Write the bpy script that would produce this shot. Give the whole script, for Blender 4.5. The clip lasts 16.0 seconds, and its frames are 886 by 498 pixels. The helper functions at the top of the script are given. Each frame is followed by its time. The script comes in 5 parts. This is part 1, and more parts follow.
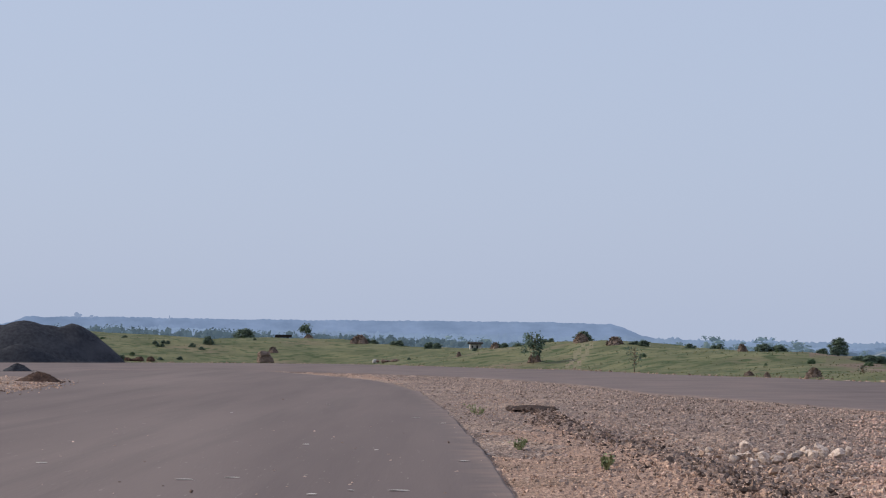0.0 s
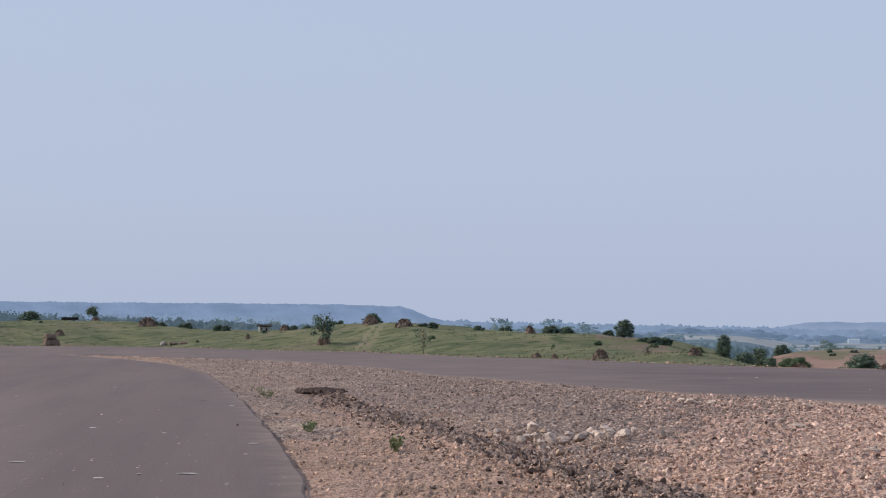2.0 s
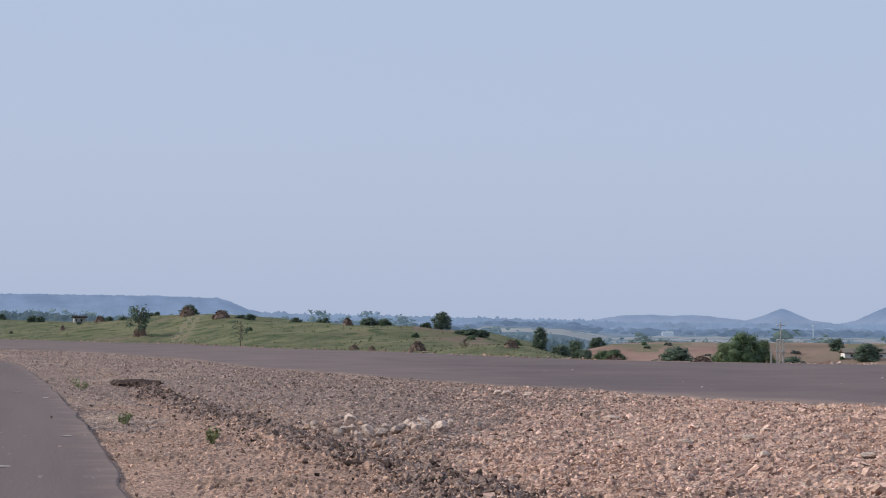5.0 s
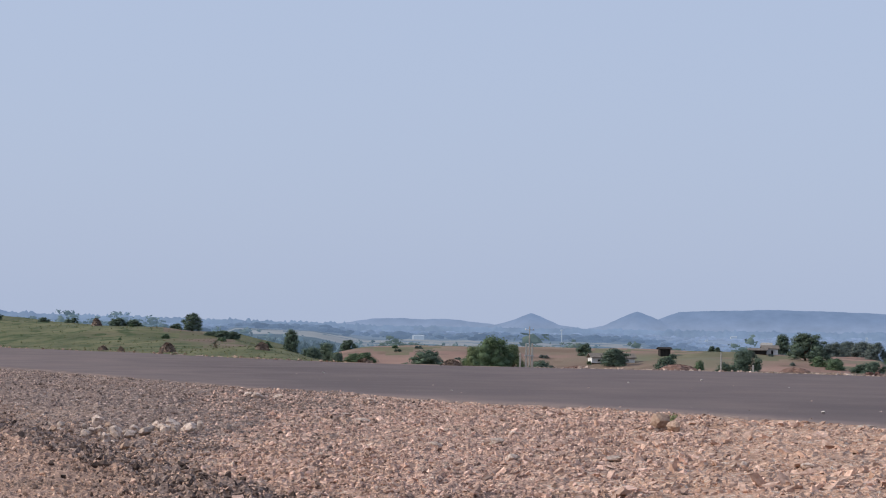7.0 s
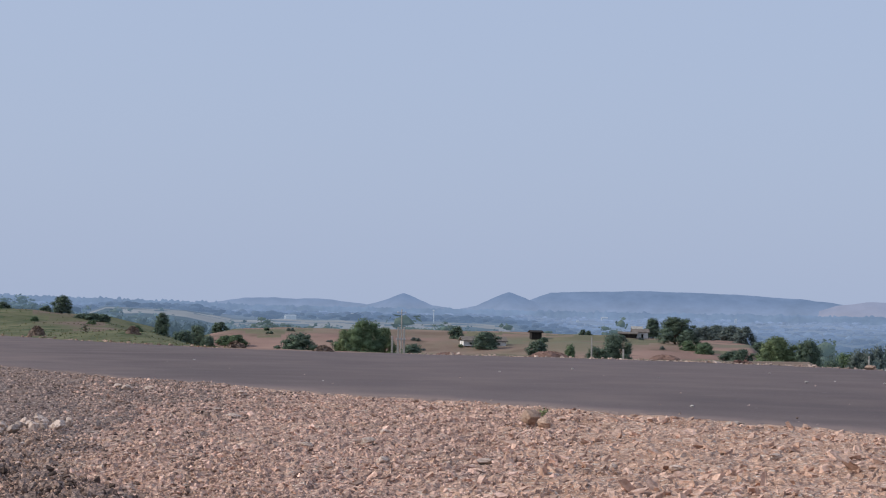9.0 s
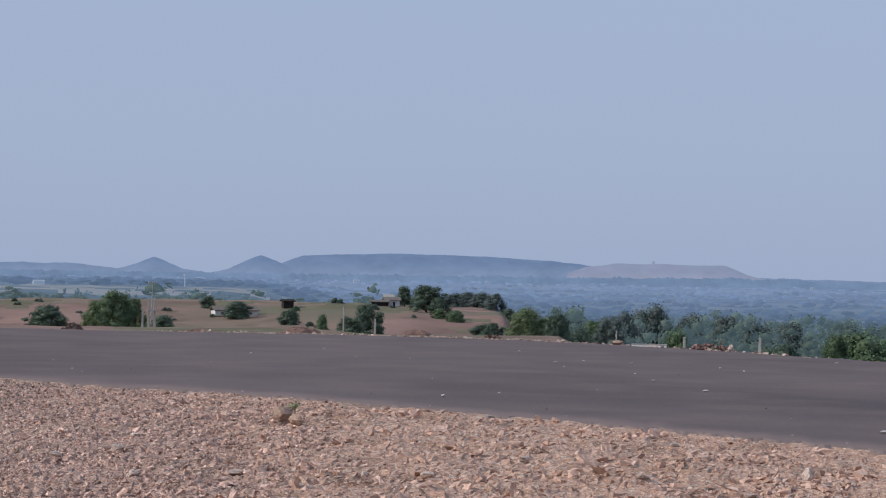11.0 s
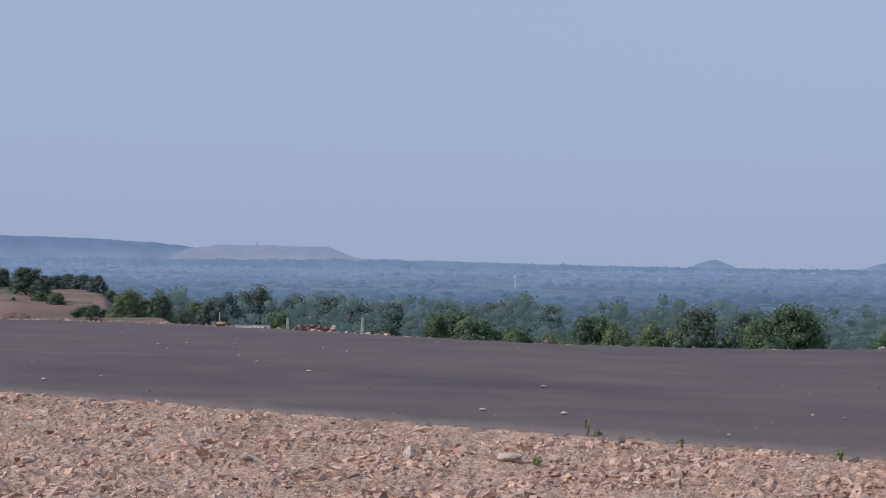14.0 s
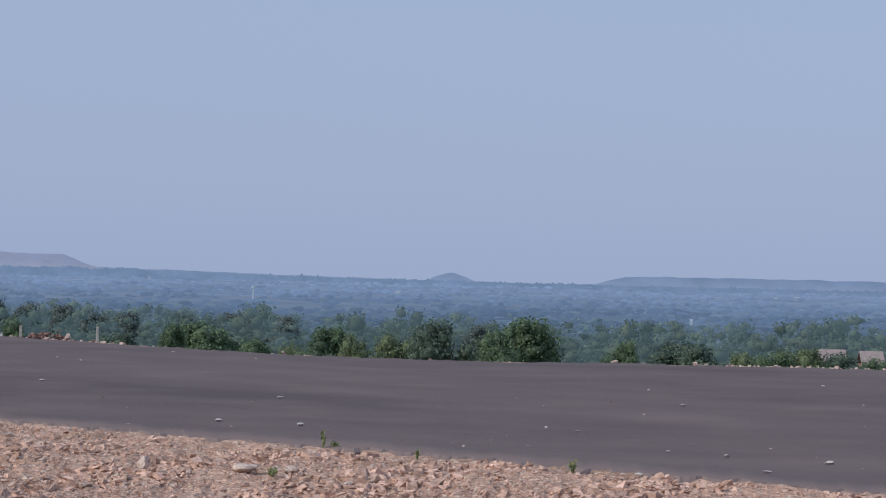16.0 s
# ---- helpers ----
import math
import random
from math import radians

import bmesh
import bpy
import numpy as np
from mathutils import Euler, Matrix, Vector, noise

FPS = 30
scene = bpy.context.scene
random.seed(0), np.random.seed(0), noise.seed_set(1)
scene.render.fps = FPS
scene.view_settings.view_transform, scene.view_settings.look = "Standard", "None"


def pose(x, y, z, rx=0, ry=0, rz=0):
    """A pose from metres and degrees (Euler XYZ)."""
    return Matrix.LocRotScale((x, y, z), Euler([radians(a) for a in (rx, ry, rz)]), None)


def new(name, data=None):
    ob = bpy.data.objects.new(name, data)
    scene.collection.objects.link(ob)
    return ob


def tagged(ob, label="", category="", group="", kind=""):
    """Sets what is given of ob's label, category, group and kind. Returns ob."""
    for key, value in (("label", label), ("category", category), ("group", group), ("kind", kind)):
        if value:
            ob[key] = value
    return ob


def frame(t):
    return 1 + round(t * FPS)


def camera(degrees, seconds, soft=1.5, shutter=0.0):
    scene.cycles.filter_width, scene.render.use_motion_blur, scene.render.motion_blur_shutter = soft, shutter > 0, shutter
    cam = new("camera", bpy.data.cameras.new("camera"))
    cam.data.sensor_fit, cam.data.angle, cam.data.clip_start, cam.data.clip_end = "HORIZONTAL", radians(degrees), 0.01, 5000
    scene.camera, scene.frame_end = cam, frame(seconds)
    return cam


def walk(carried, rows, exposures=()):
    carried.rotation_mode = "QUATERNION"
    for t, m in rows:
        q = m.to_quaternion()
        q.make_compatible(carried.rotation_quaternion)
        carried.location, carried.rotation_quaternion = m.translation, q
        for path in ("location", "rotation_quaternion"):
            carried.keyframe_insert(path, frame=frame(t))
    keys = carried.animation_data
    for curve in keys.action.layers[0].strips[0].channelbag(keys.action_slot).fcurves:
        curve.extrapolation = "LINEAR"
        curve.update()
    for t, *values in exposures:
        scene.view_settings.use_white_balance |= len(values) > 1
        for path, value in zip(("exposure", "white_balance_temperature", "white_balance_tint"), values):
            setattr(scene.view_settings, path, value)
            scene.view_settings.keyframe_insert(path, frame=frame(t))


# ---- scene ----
# Camera: a long lens on a stand that pans slowly to the right; between the two halves it is raised to imitate a zoom.
cam = camera(22.18, 16.0, soft=1.1)
LOW, HIGH = 2.7, 4.13  # eye heights, metres
ROWS = [  # seconds, eye height, bearing, pitch, roll
    (0.0, LOW, 0.000, 2.460, 0.350),
    (0.5, LOW, 0.949, 2.457, 0.522),
    (1.0, LOW, 2.537, 2.296, 0.161),
    (1.5, LOW, 4.034, 2.316, 0.264),
    (2.0, LOW, 5.331, 2.038, 0.262),
    (2.5, LOW, 6.138, 2.109, 0.148),
    (3.0, LOW, 7.177, 2.140, 0.071),
    (3.5, LOW, 8.045, 1.951, 0.454),
    (3.7, LOW, 8.182, 1.962, 0.384),
    (5.8, LOW, 12.701, 1.654, 0.660),
    (6.0, LOW, 13.589, 1.642, 0.682),
    (6.5, LOW, 14.923, 2.107, 0.731),
    (7.0, LOW, 16.244, 2.002, 0.957),
    (7.5, LOW, 16.733, 0.422, 0.979),
    (8.0, LOW, 17.812, 1.234, 1.021),
    (8.2, LOW, 18.108, 1.643, 1.020),
    (10.3, HIGH, 23.318, 1.060, 1.000),
    (10.5, HIGH, 24.111, 1.110, 0.847),
    (11.0, HIGH, 25.762, 0.707, 0.887),
    (11.5, HIGH, 27.271, 0.597, 0.999),
    (12.0, HIGH, 29.262, 0.768, 1.092),
    (12.5, HIGH, 30.703, 0.619, 1.071),
    (13.0, HIGH, 31.968, 0.751, 0.944),
    (13.5, HIGH, 33.171, 0.262, 0.852),
    (14.0, HIGH, 35.794, 0.366, 0.696),
    (14.5, HIGH, 37.706, 0.770, 0.699),
    (15.0, HIGH, 38.500, 1.141, 1.089),
    (15.5, HIGH, 40.429, 0.508, 1.156),
    (16.0, HIGH, 42.421, 0.767, 1.454),
]
walk(cam, [(t, pose(0, 0, z, 90 + p, -r, -b)) for t, z, b, p, r in ROWS],
     exposures=[(0.0, 0.03, 6680, 10), (3.7, 0.02, 6560, 10), (8.2, -0.03, 6420, 10), (10.3, -0.23, 6240, 10), (16.0, -0.28, 6040, 10)])

# ---- sky and sun ----
world = bpy.data.worlds.new("sky")
scene.world = world
world.use_nodes = True
wn = world.node_tree
sky = wn.nodes.new("ShaderNodeTexSky")
sky.sky_type = "NISHITA"
sky.sun_disc = False
sky.sun_elevation = radians(32)
sky.sun_rotation = radians(-80)
sky.air_density, sky.dust_density, sky.ozone_density = 1.2, 2.5, 4.0
veil = wn.nodes.new("ShaderNodeMix")
veil.data_type = "RGBA"
veil.inputs["Factor"].default_value = 0.78
veil.inputs["B"].default_value = (5.95, 7.0, 9.45, 1)
wn.links.new(sky.outputs[0], veil.inputs["A"])
back = wn.nodes["Background"]
wn.links.new(veil.outputs["Result"], back.inputs["Color"])
back.inputs["Strength"].default_value = 0.0865
sun = new("sun", bpy.data.lights.new("sun", "SUN"))
sun.data.energy, sun.data.angle, sun.data.color = 3.0, radians(0.6), (1.0, 0.93, 0.84)
SUN_B, SUN_E = radians(-80), radians(32)
sun_way = Vector((math.sin(SUN_B) * math.cos(SUN_E), math.cos(SUN_B) * math.cos(SUN_E), math.sin(SUN_E)))
sun.matrix_world = Matrix.Translation(sun_way * 60) @ sun_way.to_track_quat("Z", "Y").to_matrix().to_4x4()


# ---- materials ----
def node(nt, kind, **values):
    n = nt.nodes.new(kind)
    for key, value in values.items():
        n.inputs[key].default_value = value
    return n


def rgb(c):
    return (c[0], c[1], c[2], 1)


def surface(name, dark, light, scale=1.0, rough=0.9, bump=0.3, bump_scale=None, patch=None, patch_scale=0.1, patch_at=(0.5, 0.62),
            speck=None, speck_scale=8.0, speck_at=(0.66, 0.7), island=0.0, spec=0.2, per_object=0.0, stretch=(1, 1, 1), bump_depth=0.05,
            cells=None, streak=None, worn=None):
    """A rough outdoor surface: fine grain from dark to light, large patches, specks, bump; island varies loose pieces,
    cells (scale, amount) varies small broken cells, streak (colour, scale, from, to) runs along y, worn (colour, noise scale) follows the dust attribute."""
    m = bpy.data.materials.new(name)
    m.use_nodes = True
    nt = m.node_tree
    out = nt.nodes["Principled BSDF"]
    out.inputs["Roughness"].default_value = rough
    out.inputs["Specular IOR Level"].default_value = spec
    co = nt.nodes.new("ShaderNodeTexCoord")
    mp = nt.nodes.new("ShaderNodeMapping")
    mp.inputs["Scale"].default_value = stretch
    nt.links.new(co.outputs["Object"], mp.inputs["Vector"])

    def fac(kind, sc, lo, hi, detail=6.0):
        tx = node(nt, kind, Scale=sc)
        if kind == "ShaderNodeTexNoise":
            tx.inputs["Detail"].default_value = detail
        nt.links.new(mp.outputs[0], tx.inputs["Vector"])
        ra = nt.nodes.new("ShaderNodeMapRange")
        ra.inputs["From Min"].default_value, ra.inputs["From Max"].default_value = lo, hi
        nt.links.new(tx.outputs[0], ra.inputs["Value"])
        return ra.outputs[0]

    def mix(f, a, b, mode="MIX"):
        mx = nt.nodes.new("ShaderNodeMix")
        mx.data_type, mx.blend_type = "RGBA", mode
        for sock, v in (("Factor", f), ("A", a), ("B", b)):
            if isinstance(v, (int, float, tuple)):
                mx.inputs[sock].default_value = v
            else:
                nt.links.new(v, mx.inputs[sock])
        return mx.outputs["Result"]

    col = mix(fac("ShaderNodeTexNoise", scale, 0.3, 0.7), rgb(dark), rgb(light))
    if patch:
        col = mix(fac("ShaderNodeTexNoise", patch_scale, *patch_at), col, rgb(patch))
    if speck:
        col = mix(fac("ShaderNodeTexNoise", speck_scale, *speck_at, 2.0), col, rgb(speck))
    if cells:
        vo = node(nt, "ShaderNodeTexVoronoi", Scale=cells[0])
        nt.links.new(mp.outputs[0], vo.inputs["Vector"])
        sp = nt.nodes.new("ShaderNodeSeparateColor")
        nt.links.new(vo.outputs["Color"], sp.inputs[0])
        ra = nt.nodes.new("ShaderNodeMapRange")
        ra.inputs["To Min"].default_value, ra.inputs["To Max"].default_value = 1 - cells[1], 1 + cells[1]
        nt.links.new(sp.outputs[0], ra.inputs["Value"])
        cb = nt.nodes.new("ShaderNodeCombineColor")
        for i in range(3):
            nt.links.new(ra.outputs[0], cb.inputs[i])
        col = mix(1.0, col, cb.outputs[0], "MULTIPLY")
    if streak:
        mp2 = nt.nodes.new("ShaderNodeMapping")
        mp2.inputs["Scale"].default_value = (1, 0.035, 1)
        nt.links.new(co.outputs["Object"], mp2.inputs["Vector"])
        tx = node(nt, "ShaderNodeTexNoise", Scale=streak[1], Detail=5.0, Roughness=0.62)
        nt.links.new(mp2.outputs[0], tx.inputs["Vector"])
        ra = nt.nodes.new("ShaderNodeMapRange")
        ra.inputs["From Min"].default_value, ra.inputs["From Max"].default_value = streak[2], streak[3]
        nt.links.new(tx.outputs[0], ra.inputs["Value"])
        col = mix(ra.outputs[0], col, rgb(streak[0]))
    if worn:
        at = nt.nodes.new("ShaderNodeAttribute")
        at.attribute_name = "dust"
        tx = node(nt, "ShaderNodeTexNoise", Scale=worn[1], Detail=6.0)
        nt.links.new(co.outputs["Object"], tx.inputs["Vector"])
        ad = nt.nodes.new("ShaderNodeMath")
        ad.operation = "MULTIPLY_ADD"
        ad.inputs[1].default_value = 0.9
        nt.links.new(tx.outputs[0], ad.inputs[0])
        nt.links.new(at.outputs["Fac"], ad.inputs[2])
        ra = nt.nodes.new("ShaderNodeMapRange")
        ra.interpolation_type = "SMOOTHSTEP"
        ra.inputs["From Min"].default_value, ra.inputs["From Max"].default_value = 0.6, 1.35
        nt.links.new(ad.outputs[0], ra.inputs["Value"])
        col = mix(ra.outputs[0], col, rgb(worn[0]))
    for amount, kind, socket in ((island, "ShaderNodeNewGeometry", "Random Per Island"), (per_object, "ShaderNodeObjectInfo", "Random")):
        if amount:
            rn = nt.nodes.new(kind)
            ra = nt.nodes.new("ShaderNodeMapRange")
            ra.inputs["To Min"].default_value, ra.inputs["To Max"].default_value = 1 - amount, 1 + amount
            nt.links.new(rn.outputs[socket], ra.inputs["Value"])
            cb = nt.nodes.new("ShaderNodeCombineColor")
            for i in range(3):
                nt.links.new(ra.outputs[0], cb.inputs[i])
            col = mix(1.0, col, cb.outputs[0], "MULTIPLY")
    nt.links.new(col, out.inputs["Base Color"])
    if bump:
        bp = node(nt, "ShaderNodeBump", Strength=bump, Distance=bump_depth)
        tx = node(nt, "ShaderNodeTexNoise", Scale=bump_scale or scale * 2, Detail=5.0)
        nt.links.new(mp.outputs[0], tx.inputs["Vector"])
        nt.links.new(tx.outputs[0], bp.inputs["Height"])
        nt.links.new(bp.outputs[0], out.inputs["Normal"])
    return m


def leafy(m, share=0.32):
    """Thin leaves: part of the light comes through."""
    nt = m.node_tree
    out, bsdf = nt.nodes["Material Output"], nt.nodes["Principled BSDF"]
    thin, mx = nt.nodes.new("ShaderNodeBsdfTranslucent"), nt.nodes.new("ShaderNodeMixShader")
    nt.links.new(bsdf.inputs["Base Color"].links[0].from_socket, thin.inputs["Color"])
    mx.inputs[0].default_value = share
    nt.links.new(bsdf.outputs[0], mx.inputs[1])
    nt.links.new(thin.outputs[0], mx.inputs[2])
    nt.links.new(mx.outputs[0], out.inputs["Surface"])
    return m


def haze_glow(name, low, high, scale, glow, stretch=(1, 1, 1), foot=None, foot_z=(-10, 40), away=None,
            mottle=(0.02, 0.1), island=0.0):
    """The far distance behind the place: a plain backdrop with haze put into its glow; foot is the haze low down,
    away the haze by distance, mottle (scale, amount) its patchiness, island that of single crowns."""
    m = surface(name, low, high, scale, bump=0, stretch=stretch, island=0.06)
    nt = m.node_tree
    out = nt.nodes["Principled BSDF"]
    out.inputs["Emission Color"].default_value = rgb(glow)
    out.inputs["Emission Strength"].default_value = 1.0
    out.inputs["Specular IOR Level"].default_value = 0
    # paler haze low on the slopes, painted into the emission
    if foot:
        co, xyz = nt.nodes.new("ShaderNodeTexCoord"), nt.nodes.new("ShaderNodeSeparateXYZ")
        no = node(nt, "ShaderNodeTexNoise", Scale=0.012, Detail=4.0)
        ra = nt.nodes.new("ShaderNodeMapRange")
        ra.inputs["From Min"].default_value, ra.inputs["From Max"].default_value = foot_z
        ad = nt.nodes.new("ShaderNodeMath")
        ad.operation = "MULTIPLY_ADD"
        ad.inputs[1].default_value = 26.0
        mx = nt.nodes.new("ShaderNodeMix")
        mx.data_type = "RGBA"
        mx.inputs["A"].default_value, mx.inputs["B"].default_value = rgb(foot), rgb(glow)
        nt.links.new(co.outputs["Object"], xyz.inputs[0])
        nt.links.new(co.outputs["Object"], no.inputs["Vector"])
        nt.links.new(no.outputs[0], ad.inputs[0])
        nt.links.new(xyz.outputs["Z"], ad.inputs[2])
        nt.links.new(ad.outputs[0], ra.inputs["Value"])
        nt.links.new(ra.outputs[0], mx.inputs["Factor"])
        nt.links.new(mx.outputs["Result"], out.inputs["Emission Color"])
    # haze that grows with distance, painted into the emission
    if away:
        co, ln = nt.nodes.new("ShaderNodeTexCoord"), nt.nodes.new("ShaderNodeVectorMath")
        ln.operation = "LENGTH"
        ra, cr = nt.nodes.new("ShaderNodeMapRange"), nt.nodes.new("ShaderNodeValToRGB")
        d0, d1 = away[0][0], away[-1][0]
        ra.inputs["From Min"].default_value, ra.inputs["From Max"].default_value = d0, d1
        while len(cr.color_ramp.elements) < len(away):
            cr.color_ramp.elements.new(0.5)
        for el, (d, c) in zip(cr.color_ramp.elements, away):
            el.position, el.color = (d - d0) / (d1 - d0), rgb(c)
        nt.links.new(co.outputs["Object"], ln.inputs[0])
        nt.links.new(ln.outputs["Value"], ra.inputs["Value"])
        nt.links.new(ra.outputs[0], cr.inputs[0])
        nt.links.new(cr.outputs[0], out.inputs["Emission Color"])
    # patchy woods, fields and bare slopes
    co, no = nt.nodes.new("ShaderNodeTexCoord"), node(nt, "ShaderNodeTexNoise", Scale=mottle[0], Detail=7.0, Roughness=0.65)
    nt.links.new(co.outputs["Object"], no.inputs["Vector"])
    ra = nt.nodes.new("ShaderNodeMapRange")
    ra.inputs["From Min"].default_value, ra.inputs["From Max"].default_value = 0.3, 0.7
    ra.inputs["To Min"].default_value, ra.inputs["To Max"].default_value = 1 - mottle[1], 1 + mottle[1]
    nt.links.new(no.outputs[0], ra.inputs["Value"])
    total = ra.outputs[0]
    if island:
        ge, rb, mu = nt.nodes.new("ShaderNodeNewGeometry"), nt.nodes.new("ShaderNodeMapRange"), nt.nodes.new("ShaderNodeMath")
        rb.inputs["To Min"].default_value, rb.inputs["To Max"].default_value = 1 - island, 1 + island
        nt.links.new(ge.outputs["Random Per Island"], rb.inputs["Value"])
        mu.operation = "MULTIPLY"
        nt.links.new(total, mu.inputs[0])
        nt.links.new(rb.outputs[0], mu.inputs[1])
        total = mu.outputs[0]
    nt.links.new(total, out.inputs["Emission Strength"])
    return m


LANE = surface("dusty lane asphalt", (0.134, 0.101, 0.092), (0.17, 0.128, 0.115), 0.3, 0.85, 0.2, 16.0, patch=(0.205, 0.158, 0.14), patch_scale=0.11,
               patch_at=(0.46, 0.74), speck=(0.24, 0.2, 0.18), speck_scale=9.0, speck_at=(0.7, 0.76), stretch=(1, 0.09, 1), streak=((0.104, 0.079, 0.073), 0.5, 0.48, 0.9), worn=((0.3, 0.212, 0.168), 0.8))
ASPHALT = surface("asphalt", (0.126, 0.095, 0.09), (0.152, 0.116, 0.108), 0.16, 0.85, 0.3, 14.0, patch=(0.092, 0.071, 0.069), patch_scale=0.05,
                  patch_at=(0.46, 0.72), speck=(0.2, 0.165, 0.152), speck_scale=3.0, speck_at=(0.7, 0.78), stretch=(1, 0.45, 1), cells=(16.0, 0.08), worn=((0.225, 0.166, 0.143), 0.22))
# Side face of the lane, coloured darker to imitate its shade.
EDGE_SHADE = surface("asphalt edge darkened as shade", (0.085, 0.067, 0.06), (0.17, 0.128, 0.108), 3.0, 0.8, 0.4, 14.0)
GRAVEL = surface("brown gravel", (0.31, 0.186, 0.135), (0.59, 0.386, 0.294), 5.0, 0.95, 0.9, 7.0, patch=(0.43, 0.285, 0.205), patch_scale=0.16,
                 speck=(0.52, 0.4, 0.315), speck_scale=6.0, speck_at=(0.58, 0.64), bump_depth=0.14, cells=(22.0, 0.5))
GREY_GRAVEL = surface("grey gravel", (0.145, 0.1, 0.082), (0.31, 0.222, 0.18), 5.0, 0.95, 0.9, 7.0, patch=(0.37, 0.262, 0.2), patch_scale=0.12,
                      patch_at=(0.5, 0.7), speck=(0.43, 0.345, 0.29), speck_scale=6.0, speck_at=(0.6, 0.66), bump_depth=0.14, cells=(22.0, 0.6))
SOIL = surface("trodden brown soil", (0.25, 0.157, 0.116), (0.5, 0.328, 0.24), 7.0, 0.95, 0.9, 11.0, patch=(0.28, 0.182, 0.13), patch_scale=0.3,
               speck=(0.45, 0.34, 0.25), speck_scale=8.0, bump_depth=0.08, cells=(28.0, 0.5))
GRASS = surface("dry green grass", (0.077, 0.089, 0.042), (0.175, 0.168, 0.086), 0.2, 0.95, 0.9, 0.9, patch=(0.2, 0.15, 0.1), patch_scale=0.055,
                patch_at=(0.55, 0.75), speck=(0.055, 0.078, 0.03), speck_scale=0.5, speck_at=(0.54, 0.64), bump_depth=0.35)
FIELD = surface("ploughed brown field", (0.2, 0.122, 0.097), (0.35, 0.222, 0.172), 0.06, 0.95, 0.5, 1.2, patch=(0.165, 0.158, 0.098), patch_scale=0.02,
                patch_at=(0.47, 0.62), speck=(0.18, 0.125, 0.09), speck_scale=0.14, speck_at=(0.56, 0.66), bump_depth=0.35)
OLIVE = surface("thin olive grass", (0.125, 0.118, 0.068), (0.205, 0.182, 0.11), 0.15, 0.95, 0.7, 1.5, patch=(0.24, 0.168, 0.122), patch_scale=0.07, patch_at=(0.52, 0.7), bump_depth=0.3)
BARE = surface("bare brown slope", (0.14, 0.1, 0.075), (0.215, 0.155, 0.115), 0.3, 0.95, 0.6, 2.0, patch=(0.12, 0.118, 0.062), patch_scale=0.12, bump_depth=0.2)
# The valley floor glows with painted haze that thickens with distance.
VALLEY = haze_glow("valley fields with painted haze", (0.02, 0.026, 0.02), (0.045, 0.048, 0.034), 0.02, (0.05, 0.07, 0.08), away=[(520, (0.05, 0.076, 0.092)), (900, (0.075, 0.113, 0.15)), (1500, (0.108, 0.16, 0.24))], mottle=(0.02, 0.2))
STONE = surface("broken brown stone", (0.36, 0.222, 0.17), (0.68, 0.474, 0.376), 9.0, 0.9, 0.4, 30.0, island=0.58)
SOIL_STONE = surface("small stones in brown soil", (0.3, 0.19, 0.138), (0.63, 0.432, 0.322), 9.0, 0.9, 0.4, 30.0, island=0.58)
GREY_STONE = surface("broken grey stone", (0.2, 0.143, 0.117), (0.52, 0.382, 0.315), 9.0, 0.9, 0.4, 30.0, island=0.7)
PALE_STONE = surface("pale dusty boulder", (0.48, 0.365, 0.295), (0.76, 0.61, 0.51), 7.0, 0.9, 0.7, 16.0, patch=(0.36, 0.25, 0.19), patch_scale=3.0, per_object=0.25)
EDGE_STONE = surface("dusty rubble", (0.24, 0.165, 0.13), (0.6, 0.47, 0.39), 3.0, 0.9, 0.4, 20.0, island=0.4)
ROCK = surface("reddish rock", (0.26, 0.16, 0.11), (0.5, 0.36, 0.27), 6.0, 0.9, 0.5, 20.0, per_object=0.25)
CLOD = surface("dark clods", (0.066, 0.046, 0.039), (0.225, 0.155, 0.122), 6.0, 0.95, 0.5, 20.0, island=0.6)
BLACK_PILE = surface("black crushed aggregate", (0.021, 0.022, 0.028), (0.047, 0.048, 0.057), 2.0, 0.85, 0.7, 12.0, patch=(0.066, 0.065, 0.074), patch_scale=0.15,
                     patch_at=(0.56, 0.75), bump_depth=0.1)
BROWN_PILE = surface("loose red-brown earth", (0.05, 0.029, 0.022), (0.135, 0.08, 0.058), 3.0, 0.95, 0.9, 9.0, bump_depth=0.15)
RED_EARTH = surface("red laterite earth", (0.17, 0.1, 0.08), (0.28, 0.178, 0.14), 1.5, 0.95, 0.7, 5.0, bump_depth=0.15)
STRAW = surface("old brown straw", (0.14, 0.1, 0.08), (0.3, 0.222, 0.172), 4.0, 0.95, 0.9, 12.0, stretch=(1, 1, 3), bump_depth=0.1)
BARK = surface("brown bark", (0.09, 0.06, 0.04), (0.18, 0.13, 0.09), 4.0, 0.95, 0.6, 12.0)
# Leaf colours are lifted; distance haze is put into them.
LEAF_DARK = leafy(surface("dark green leaves", (0.086, 0.119, 0.096), (0.172, 0.228, 0.15), 1.2, 0.8, 0, island=0.35))
LEAF_MID = leafy(surface("green leaves", (0.09, 0.135, 0.083), (0.2, 0.272, 0.143), 1.2, 0.8, 0, island=0.35))
LEAF_PALE = leafy(surface("yellow-green leaves", (0.11, 0.15, 0.083), (0.255, 0.305, 0.158), 1.2, 0.8, 0, island=0.35))
WOOD_1 = leafy(surface("woodland leaves", (0.094, 0.126, 0.097), (0.24, 0.275, 0.185), 0.14, 0.9, 0, patch=(0.122, 0.16, 0.138), patch_scale=0.07, island=0.35))
